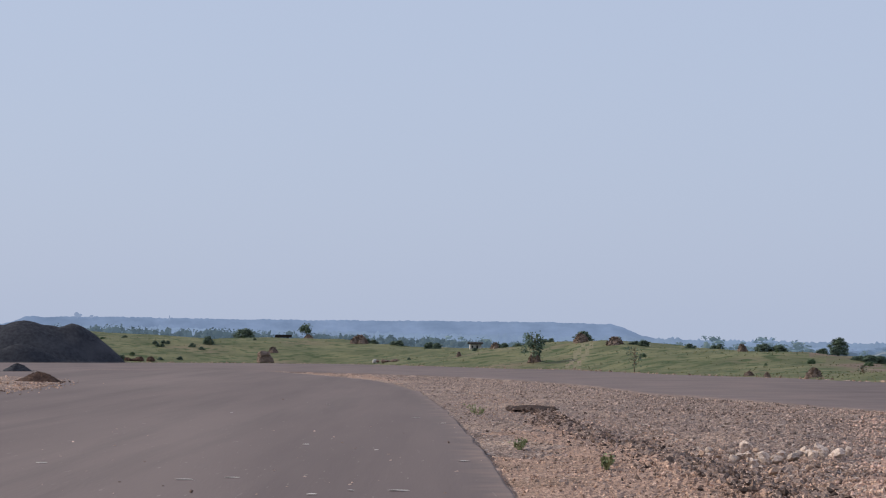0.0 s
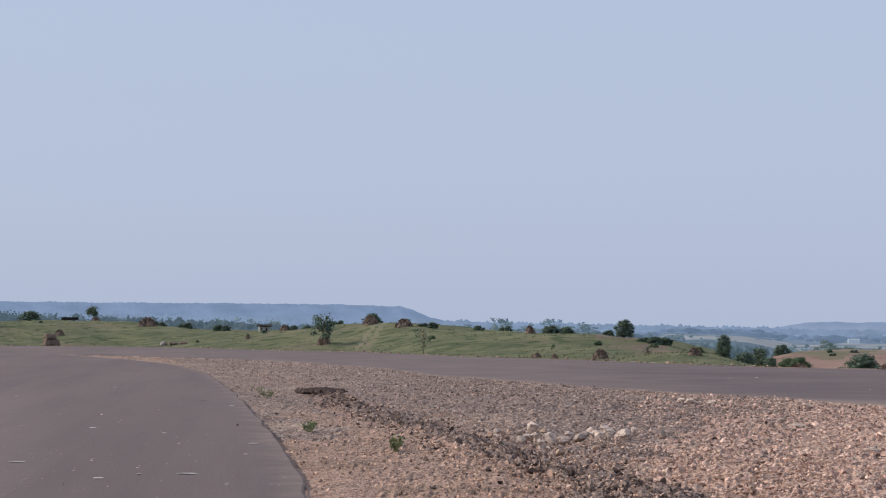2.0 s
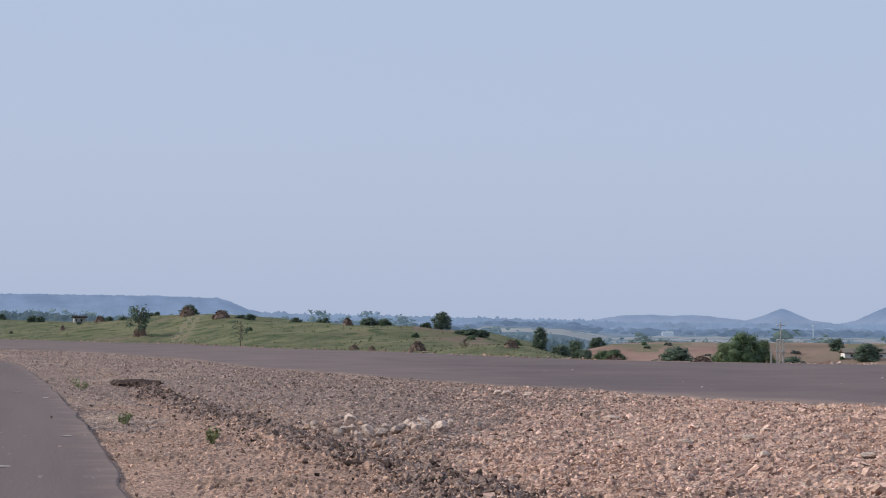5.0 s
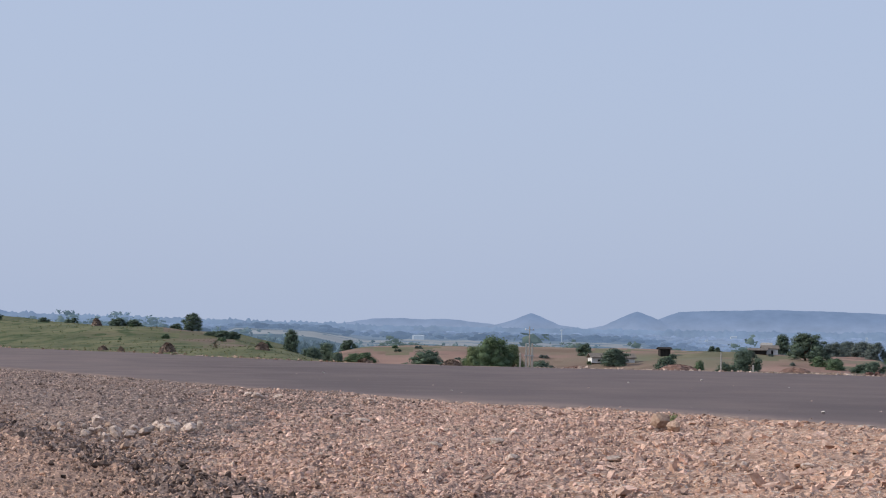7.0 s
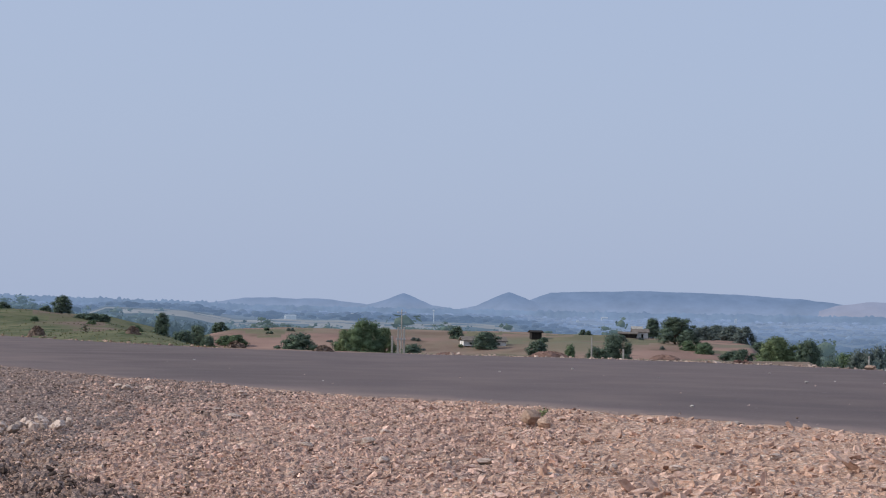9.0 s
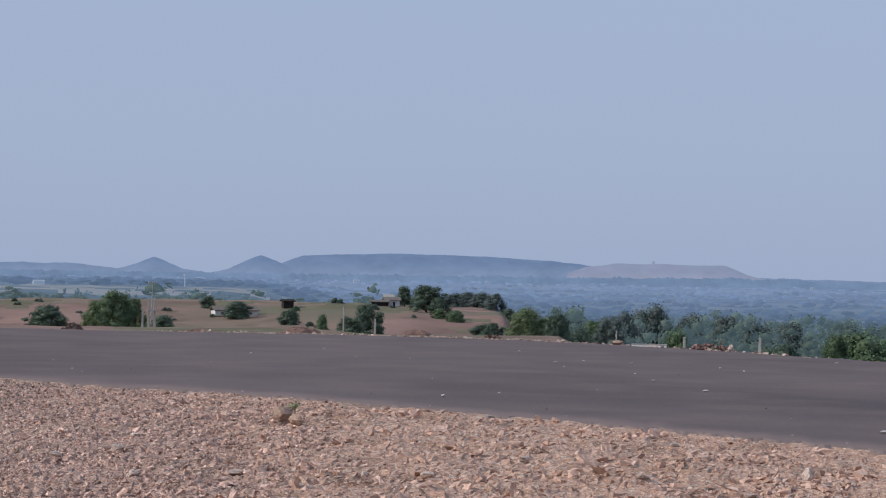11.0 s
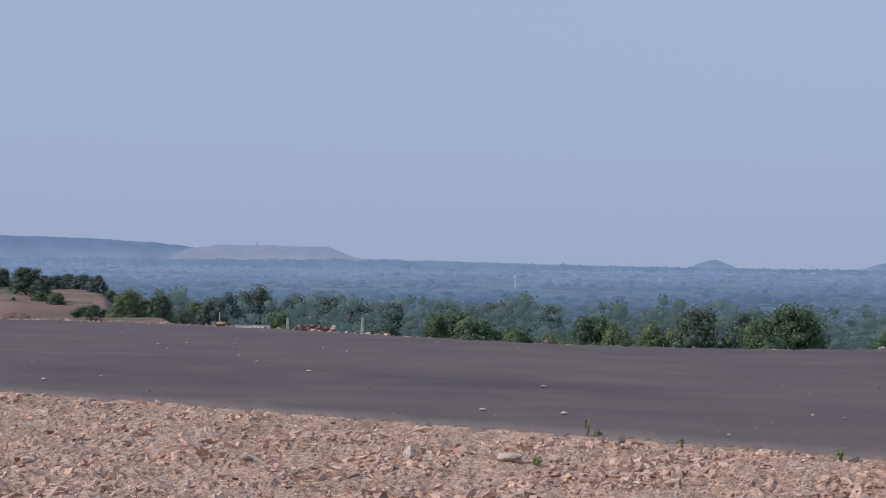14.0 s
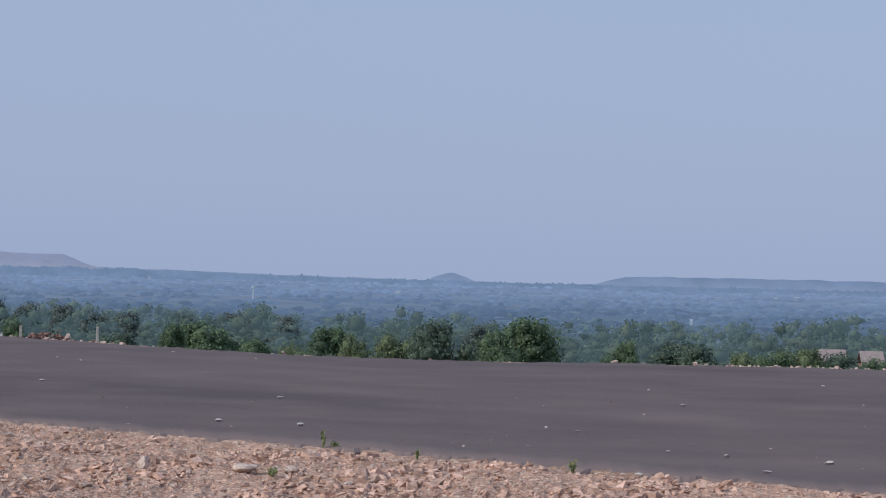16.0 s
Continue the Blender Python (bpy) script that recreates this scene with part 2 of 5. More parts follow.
# Distance haze is put into these woods' emission, bluer the farther off.
WOOD_2 = haze_glow("backdrop woodland", (0.016, 0.026, 0.022), (0.095, 0.112, 0.07), 0.14, (0.046, 0.072, 0.078), away=[(200, (0.02, 0.03, 0.033)), (330, (0.045, 0.068, 0.077)), (560, (0.07, 0.104, 0.122)), (900, (0.084, 0.127, 0.168)), (1500, (0.1, 0.152, 0.232))], mottle=(0.05, 0.2), island=0.2)
WOOD_3 = haze_glow("backdrop woodland far off", (0.002, 0.005, 0.008), (0.04, 0.042, 0.03), 0.009, (0.1, 0.15, 0.2), away=[(1300, (0.086, 0.131, 0.2)), (2200, (0.128, 0.19, 0.305)), (3200, (0.19, 0.267, 0.425)), (4500, (0.232, 0.312, 0.485))], mottle=(0.005, 0.24), island=0.07)
WOOD_HAZE = haze_glow("hazy backdrop trees", (0.01, 0.016, 0.014), (0.05, 0.055, 0.04), 0.06, (0.068, 0.104, 0.142), mottle=(0.03, 0.2), island=0.22)
STONE_2 = surface("paler broken brown stone", (0.4, 0.245, 0.176), (0.72, 0.503, 0.393), 9.0, 0.9, 0.4, 30.0, island=0.28)
GRAVEL_2 = surface("paler brown gravel", (0.365, 0.218, 0.149), (0.66, 0.435, 0.316), 5.0, 0.95, 0.9, 7.0, patch=(0.39, 0.236, 0.158), patch_scale=0.4, patch_at=(0.5, 0.6),
                   speck=(0.6, 0.47, 0.375), speck_scale=6.0, speck_at=(0.58, 0.64), bump_depth=0.14, cells=(22.0, 0.3))
# Far fields carry the blue of distance haze in their emission.
FAR_LAND = haze_glow("distant fields with painted haze", (0.012, 0.016, 0.014), (0.035, 0.036, 0.028), 0.006, (0.13, 0.19, 0.26), (1, 0.3, 1), away=[(1500, (0.125, 0.18, 0.26)), (4500, (0.225, 0.3, 0.46))], mottle=(0.004, 0.2))
# The hills' blue and their pale feet are haze put into the emission.
HILLS = haze_glow("far hills hazed blue", (0.01, 0.016, 0.02), (0.034, 0.033, 0.034), 0.012, (0.172, 0.246, 0.4), foot=(0.27, 0.338, 0.49), foot_z=(2, 46), mottle=(0.012, 0.13))
NEAR_HILLS = haze_glow("long hill hazed blue", (0.01, 0.016, 0.02), (0.034, 0.033, 0.034), 0.012, (0.172, 0.246, 0.4), foot=(0.2, 0.275, 0.425), foot_z=(2, 46), mottle=(0.012, 0.15))
PALE_HILLS = haze_glow("paler far hills", (0.02, 0.02, 0.022), (0.055, 0.045, 0.042), 0.02, (0.272, 0.316, 0.452), foot=(0.325, 0.352, 0.47), foot_z=(10, 34), mottle=(0.014, 0.09))
TREELINE = haze_glow("wooded rise hazed blue", (0.012, 0.018, 0.015), (0.03, 0.036, 0.028), 0.03, (0.188, 0.264, 0.418), mottle=(0.012, 0.16))
# These two fields glow in place of the haze over them.
PALE_FIELD = haze_glow("pale field with painted haze", (0.06, 0.056, 0.045), (0.11, 0.1, 0.075), 0.01, (0.19, 0.225, 0.29), mottle=(0.008, 0.22))
FAR_FIELD = haze_glow("backdrop hazy clearing", (0.02, 0.022, 0.022), (0.045, 0.045, 0.04), 0.01, (0.16, 0.21, 0.29), away=[(700, (0.085, 0.12, 0.15)), (1500, (0.13, 0.18, 0.26)), (4500, (0.24, 0.315, 0.47))], mottle=(0.008, 0.18))
# Walls of far buildings; their glow is haze, not a lamp.
FAR_WALL = haze_glow("far wall with painted haze", (0.16, 0.16, 0.16), (0.22, 0.22, 0.22), 0.5, (0.17, 0.23, 0.32))
CONCRETE = surface("weathered concrete", (0.3, 0.28, 0.25), (0.48, 0.45, 0.41), 6.0, 0.9, 0.3, 20.0)
WHITEWASH = surface("dusty whitewash", (0.62, 0.6, 0.57), (0.78, 0.77, 0.74), 2.0, 0.9, 0.2, 9.0)
MUD_WALL = surface("brown mud wall", (0.2, 0.13, 0.09), (0.34, 0.24, 0.17), 2.0, 0.95, 0.4, 9.0)
CLAY_ROOF = surface("faded clay roof", (0.26, 0.21, 0.193), (0.38, 0.315, 0.29), 1.2, 0.9, 0.4, 10.0)
# Near-black stand-in for unlit openings; the trailer's boards share it.
DARK_HOLE = surface("dark openings and boards", (0.02, 0.017, 0.015), (0.04, 0.034, 0.03), 3.0, 0.9, 0.2, 9.0)
# Dark soil colour that stands in for the shade in a pit.
PIT_SHADE = surface("soil darkened as pit shade", (0.026, 0.016, 0.013), (0.08, 0.05, 0.04), 5.0, 0.95, 0.6, 12.0, island=0.3)
WEED = surface("weed leaves", (0.17, 0.2, 0.09), (0.32, 0.34, 0.17), 6.0, 0.8, 0, island=0.3)
THATCH = surface("old grey thatch", (0.12, 0.1, 0.085), (0.25, 0.215, 0.18), 4.0, 0.95, 0.5, 12.0)
TUFT = leafy(surface("tufts of grass", (0.085, 0.098, 0.044), (0.2, 0.19, 0.095), 0.12, 0.95, 0, island=0.3), 0.5)
# Greyed and lightened so these trees carry haze in their leaf colour.
LEAF_HAZED = leafy(surface("leaves greyed by painted haze", (0.115, 0.148, 0.14), (0.205, 0.24, 0.205), 1.2, 0.8, 0, island=0.3))
# Gravel with the windrow's shade put into its colour.
SHADE_GRAVEL = surface("gravel darkened as windrow shade", (0.135, 0.094, 0.078), (0.28, 0.198, 0.16), 5.0, 0.95, 0.8, 7.0, speck=(0.33, 0.25, 0.2), speck_scale=6.0, speck_at=(0.6, 0.66), bump_depth=0.12, cells=(22.0, 0.6))
METAL = surface("grey galvanised steel", (0.3, 0.3, 0.31), (0.42, 0.42, 0.43), 5.0, 0.5, 0)
CHIP = surface("pale stone chips", (0.42, 0.38, 0.35), (0.62, 0.57, 0.53), 5.0, 0.9, 0.2, 20.0, per_object=0.2)


# ---- mesh helpers ----
def mesh_object(name, verts, faces, materials, parent=None, label="", smooth=False, face_mats=None):
    me = bpy.data.meshes.new(name)
    me.from_pydata([tuple(map(float, v)) for v in verts] if not isinstance(verts, np.ndarray) else verts.tolist(), [],
                   faces.tolist() if isinstance(faces, np.ndarray) else faces)
    for m in materials if isinstance(materials, (list, tuple)) else [materials]:
        me.materials.append(m)
    if face_mats is not None:
        me.polygons.foreach_set("material_index", np.asarray(face_mats, dtype=np.int32))
    if smooth:
        me.polygons.foreach_set("use_smooth", np.ones(len(me.polygons), dtype=bool))
    me.update()
    ob = new(name, me)
    if parent:
        ob.parent = parent
    if label:
        tagged(ob, label)
    return ob


def part(name, bm, material, parent, label="", smooth=False):
    me = bpy.data.meshes.new(name)
    bm.to_mesh(me)
    bm.free()
    me.materials.append(material)
    if smooth:
        me.polygons.foreach_set("use_smooth", np.ones(len(me.polygons), dtype=bool))
    ob = new(name, me)
    ob.parent = parent
    if label:
        tagged(ob, label)
    return ob


def thing(name, place, label, category, group="", turn=0.0):
    ob = new(name)
    ob.matrix_world = Matrix.Translation(place) @ Matrix.Rotation(turn, 4, "Z")
    return tagged(ob, label, category, group)


def box_bm(sx, sy, sz, at=(0, 0, 0), bevel=0.0, taper=1.0):
    """A box standing on at, its top scaled by taper, edges bevelled."""
    bm = bmesh.new()
    bmesh.ops.create_cube(bm, size=1.0)
    for v in bm.verts:
        k = taper if v.co.z > 0 else 1.0
        v.co = Vector((v.co.x * sx * k + at[0], v.co.y * sy * k + at[1], (v.co.z + 0.5) * sz + at[2]))
    if bevel:
        bmesh.ops.bevel(bm, geom=bm.edges[:], offset=bevel, segments=1, affect="EDGES")
    return bm


# ---- the lie of the land, by bearing (degrees, clockwise) and distance (metres) from the stand ----
def table(b, rows):
    return np.interp(b, [r[0] for r in rows], [r[1] for r in rows])


NEAR_EDGE = [(-4.6, 236), (-3.2, 226), (0.2, 200), (3.1, 166), (5.2, 132), (8.3, 113), (9.4, 107), (12.2, 94.5), (16.8, 83), (21.2, 76.5), (25.4, 69.8), (29.8, 64),
             (34, 59), (38, 55.5), (42.2, 52.5), (48.5, 48.5), (56, 45), (90, 42), (130, 60)]
FAR_EDGE = [(-14, 322), (-9.7, 330), (-5.5, 334), (-3, 330), (-1.2, 309), (1.2, 277), (3.1, 262), (5.4, 228), (8.3, 205), (11.2, 182), (14, 165), (18, 160.5), (22.2, 157),
            (25.8, 154), (30.1, 144), (34.0, 130), (37.9, 119), (42, 114.5), (48.4, 118), (56, 120), (90, 120), (130, 110)]
CREST_EL = [(-14, 0.36), (-8.7, 0.33), (-5.5, 0.18), (-2.6, 0.05), (-0.8, -0.03), (1.0, 0.02), (3.1, 0.07), (4.5, 0.045), (7.1, -0.07), (8.3, -0.15), (9.7, -0.24), (11.15, -0.33),
            (12.4, -0.58), (13.4, -0.8)]
BANK = 55.0  # from the asphalt's far edge to the bank's crest


def lane_edge(b, d):
    """The bearing of the near lane's edge at a distance."""
    x = np.interp(d, [0, 40, 50, 64, 93, 132, 160, 180, 203, 240], [1.3, 1.27, 1.2, 0.9, 0.16, -1.38, -3.64, -6.28, -11.3, -19.2])
    return np.degrees(np.arctan2(x, np.sqrt(np.maximum(d * d - x * x, 0.01))))


def on_asphalt(b, d, inset=0.0):
    far = d < table(b, FAR_EDGE) - inset
    island = (b > -4.6) & (b > lane_edge(b, d) - np.degrees(inset / np.maximum(d, 1))) & (d < table(b, NEAR_EDGE) + 2 * inset)
    x, y = d * np.sin(np.radians(b)), d * np.cos(np.radians(b))
    return far & ~island & ((y > -38) & (x > -72) | (b > -38)) & (b > -120) & (b < 125)


def land(b, d):
    """Height of the ground."""
    b, d = np.asarray(b, float), np.asarray(d, float)
    far = table(b, FAR_EDGE)
    out = np.maximum(d - far, 0)
    # valley floor
    floor = np.interp(d, [0, 112, 160, 300, 500, 900, 1800, 3300, 4900], [0, 0, -8, -12, -16, -26, -30, -22, -4])
    shelf = np.interp(d, [400, 600, 1500, 2300, 4900], [-9, -4, -3, -8, 9])
    floor = floor + (np.maximum(shelf, floor) - floor) * np.clip((13.0 - b) / 4, 0, 1)
    # a terrace with pale fields
    low, high = table(b, [(11, -9), (13, -12), (14.2, -16)]), table(b, [(11, 0), (13, -2), (14.2, -8), (21, -8)])
    terrace = low + (high - low) * np.clip((d - 1300) / 120, 0, 1)
    side = table(b, [(9.5, 0), (11, 1), (21, 1), (23.5, 0)]) * np.clip((d - 560) / 340, 0, 1) * np.clip((4900 - d) / 1200, 0, 1)
    floor = floor + side * (terrace - floor)
    # grass bank up to a crest
    dc = far + BANK
    zc = LOW + dc * np.tan(np.radians(table(b, CREST_EL)))
    s = np.clip(out / BANK, 0, 1)
    bank = zc * (s * s * (3 - 2 * s) * 0.55 + 0.45 * s)
    past = np.maximum(d - dc, 0)
    bank = np.where(past > 0, zc - past * 0.012 - np.minimum(past, 500) ** 2 * 0.00008, bank)
    # a dip behind the asphalt, then a low brown knoll
    knoll_z = np.interp(d, [160, 285, 300, 312, 335, 350, 362, 420, 560, 900], [0, -3.9, -4.0, -3.3, -1.35, -0.6, -0.5, -1.6, -7, -26]) * np.clip(out / 12, 0, 1)
    # steep drop further round
    drop = -np.minimum(out, 40) * 0.2 - np.maximum(out - 40, 0) * 0.03
    wk = np.clip((b - 12.2) / 2.0, 0, 1)
    wd = np.clip((b - np.interp(d, [150, 300, 480], [28.8, 27.4, 26.8])) / 2.0, 0, 1)
    z = bank * (1 - wk) + (knoll_z * (1 - wd) + drop * wd) * wk
    z = np.where(out > 0, np.maximum(z, np.minimum(floor, z + 40)), 0)
    blend = np.clip((d - 520) / 300, 0, 1)
    return np.where(d > far, z * (1 - blend) + np.minimum(floor, 0) * blend, 0.0)


def bumps(x, y, seed, octaves):
    """Smooth unevenness: a sum of crossed waves (wavelength, height)."""
    r = np.random.default_rng(seed)
    z = np.zeros_like(x)
    for wave, high in octaves:
        for _ in range(5):
            a, p = r.uniform(0, 2 * math.pi, 2)
            k = 2 * math.pi / (wave * r.uniform(0.7, 1.4))
            z += high / 2.2 * np.sin(k * (x * math.cos(a) + y * math.sin(a)) + p)
    return z


def clearing(b, d):
    """Open fields between the far woods."""
    b, d = np.asarray(b, float), np.asarray(d, float)
    return (bumps(d * np.sin(np.radians(b)), d * np.cos(np.radians(b)), 91, [(900, 0.9), (330, 0.6)]) > 0.85) & (d > 700)


def clod_bearing(d):
    """The line of a low windrow of dark clods."""
    return np.interp(d, [24, 41, 44, 50, 56, 68, 80, 98], [13.5, 9.8, 8.4, 6.9, 5.9, 4.6, 3.3, 2.4])


def relief(b, d):
    """Unevenness of the open ground; none on the asphalt."""
    b, d = np.atleast_1d(np.asarray(b, float)), np.atleast_1d(np.asarray(d, float))
    x, y = d * np.sin(np.radians(b)), d * np.cos(np.radians(b))
    asphalt, past, far = on_asphalt(b, d), d > table(b, FAR_EDGE), table(b, FAR_EDGE)
    slope = bumps(x, y, 5, [(60, 0.45), (22, 0.16), (7, 0.05)]) * np.clip((d - far) / 12, 0, 1)
    slope = slope * (1 - 0.85 * np.clip((b - 25.2) / 1.2, 0, 1) * np.clip((260 - d) / 40, 0, 1))
    gravel = bumps(x, y, 3, [(9, 0.05), (2.6, 0.035), (1.1, 0.025), (0.6, 0.015)]) * np.clip((160 - d) / 60, 0, 1) - 0.02
    side = (b - clod_bearing(d)) * np.radians(1) * d
    gravel = gravel + (0.12 * np.exp(-(side / 0.55) ** 2) - 0.1 * np.exp(-((side - 1.5) / 0.9) ** 2)) * np.clip((104 - d) / 20, 0, 1) * np.clip((d - 24) / 8, 0, 1)
    ditch = np.clip(1 - np.abs(d - np.interp(b, [0, 3, 7, 12, 20], [110, 80, 60, 52, 44])) / 14, 0, 1) * np.clip((13 - b) / 6, 0, 1)
    return np.where(past, slope, np.where(asphalt, 0.0, gravel - ditch * 0.18 - 0.05 * np.clip((12 - b) / 6, 0, 1)))


def spot(b, d, up=0.0):
    a = radians(b)
    return Vector((d * math.sin(a), d * math.cos(a), float(land(b, d)) + float(relief(b, d)[0]) + up))


# ---- ground: one sheet to the horizon ----
def build_ground():
    bs = np.concatenate([np.arange(-180, -16, 4.0), np.arange(-16, -5, 0.2), np.arange(-5, 56.05, 0.1), np.arange(57, 180, 4.0)])
    ds = np.concatenate([[0.0, 4, 10, 18], np.arange(24, 84, 0.35), np.arange(84, 160, 1.2), np.arange(160, 440, 4.0), np.geomspace(440, 4990, 60)])
    B, D = np.meshgrid(bs, ds, indexing="ij")
    X, Y = D * np.sin(np.radians(B)), D * np.cos(np.radians(B))
    Z = land(B, D)
    Z = Z + relief(B, D) + np.where(on_asphalt(B, D, 0.8), -0.12, 0)
    Z = np.where(D < 22, np.minimum(Z, -0.14), Z)
    # broken, stony surface of the open gravel
    r = np.random.default_rng(71)
    berm_v = np.interp(B, [-5, 0, 3, 7, 12, 14], [400, 110, 76, 54, 40, 30])
    stony = np.where((B < 14) & (D <= berm_v), 0.013, np.where(B < 10.5 + (D - 50) * 0.09, 0.018, np.where(B < 20, 0.024, 0.022)))
    stony = np.where(np.abs(B - clod_bearing(D)) * np.radians(1) * D < 0.9, 0.04, stony)
    stony = stony * np.clip((135 - D) / 40, 0, 1) * (D > 22) * (B > -5) * (B < 56) * (D < table(B, FAR_EDGE) - 2) * ~on_asphalt(B, D, -1.2)
    stony = stony * np.where(B > 17, np.clip(0.9 + 0.7 * bumps(X, Y, 83, [(3.4, 0.7), (1.3, 0.5)]), 0.25, 2.2), 1)
    Z = Z + r.normal(0, 1, Z.shape) * stony
    X = X + r.normal(0, 0.9, Z.shape) * np.minimum(stony, 0.03)
    Y = Y + r.normal(0, 3.0, Z.shape) * np.minimum(stony, 0.03)
    n, k = len(bs), len(ds)
    idx = np.arange(n * k).reshape(n, k)
    nxt = np.roll(idx, -1, axis=0)
    quads = np.stack([idx[:, :-1], idx[:, 1:], nxt[:, 1:], nxt[:, :-1]], -1).reshape(-1, 4)
    cb, cd = B[:, :-1].ravel() + 0.05, (D[:, :-1] + D[:, 1:]).ravel() / 2
    cx, cy = cd * np.sin(np.radians(cb)), cd * np.cos(np.radians(cb))
    wob = bumps(cx, cy, 11, [(14, 1.0), (4, 0.5)])
    far = table(cb, FAR_EDGE)
    mats = np.zeros(len(quads), int)                                   # brown gravel
    berm = np.interp(cb, [-5, 0, 3, 7, 12, 14], [400, 110, 76, 54, 40, 30])
    mats[(cb + wob * 0.5 < 10.5 + (cd - 50) * 0.09) & (cd > berm + wob * 3)] = 1   # grey gravel
    mats[(cb > 20.5 + wob * 1.2) & (mats == 0)] = 9                   # paler gravel
    mats[(cb > 9) & (cd < 38.5 + wob * 2.2)] = 2
    mats[(cb < 14) & (cd <= berm + wob * 3)] = 2                       # soil beside the lane
    # darker gravel along the windrow, in place of its shaded side
    clod_b = clod_bearing(cd)
    mats[(cd < 84) & (cd > 20) & (np.abs(cb - clod_b) < np.interp(cd, [24, 44, 80], [2.3, 0.95, 0.2]) * (1 + 0.5 * wob))] = 7
    hem = lane_edge(cb, cd)
    mats[(cb > hem - 0.3) & (cb < hem + np.degrees((2.2 + wob * 0.8) / cd)) & (cd > 58) & (cd < 235)] = 1   # trodden hem along the lane
    mats[cd > far] = 3
    mats[(cd > far) & (cb > 13.2 + wob * 0.3) & (cb < 30)] = 4
    olive = bumps(cx, cy, 13, [(46, 0.8), (17, 0.5)])
    mats[(mats == 4) & (olive > 0.62)] = 11
    mats[(cd > far + 27 + wob * 3) & (cd < far + 70) & (cb > 9.0 + wob * 0.3) & (cb < 11.3 + wob * 0.3) & (mats == 3)] = 12      # a bare patch on the bank
    mats[(cd > far) & (cb > np.interp(cd, [150, 300, 480], [30, 29.5, 28]))] = 3
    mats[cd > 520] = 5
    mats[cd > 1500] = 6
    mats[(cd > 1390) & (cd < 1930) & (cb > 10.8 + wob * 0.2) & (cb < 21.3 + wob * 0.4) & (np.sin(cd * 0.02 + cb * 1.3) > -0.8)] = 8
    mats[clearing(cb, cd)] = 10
    climb = (cd - far) / 55
    for start in (3.05, 3.25):      # wheel tracks up the bank
        mats[(mats == 3) & (climb > 0.05) & (climb < 1) & (np.abs(cb - start - 0.62 * climb) < 0.06)] = 11
    mats[(np.abs(cd - far - 0.5) < 1.2 + wob * 1.5)] = 12
    mats[(cb > 14) & (np.abs(cd - far - 0.5) < 1.2 + wob * 1.5)] = 2
    mats[(cb > 48.6) & (cb < 58) & (cd > far - 0.5) & (cd < far + 7 + wob * 2)] = 9      # a dusty verge
    ob = mesh_object("ground", np.stack([X.ravel(), Y.ravel(), Z.ravel()], 1), quads, [GRAVEL, GREY_GRAVEL, SOIL, GRASS, FIELD, VALLEY, FAR_LAND, SHADE_GRAVEL, PALE_FIELD, GRAVEL_2, FAR_FIELD, OLIVE, BARE], smooth=True, face_mats=mats)
    ob.data.polygons.foreach_set("use_smooth", ~np.isin(mats, (0, 1, 2, 7, 9)))
    tagged(ob, "open ground of gravel, grass bank and valley fields", "ground", kind="structure")


build_ground()


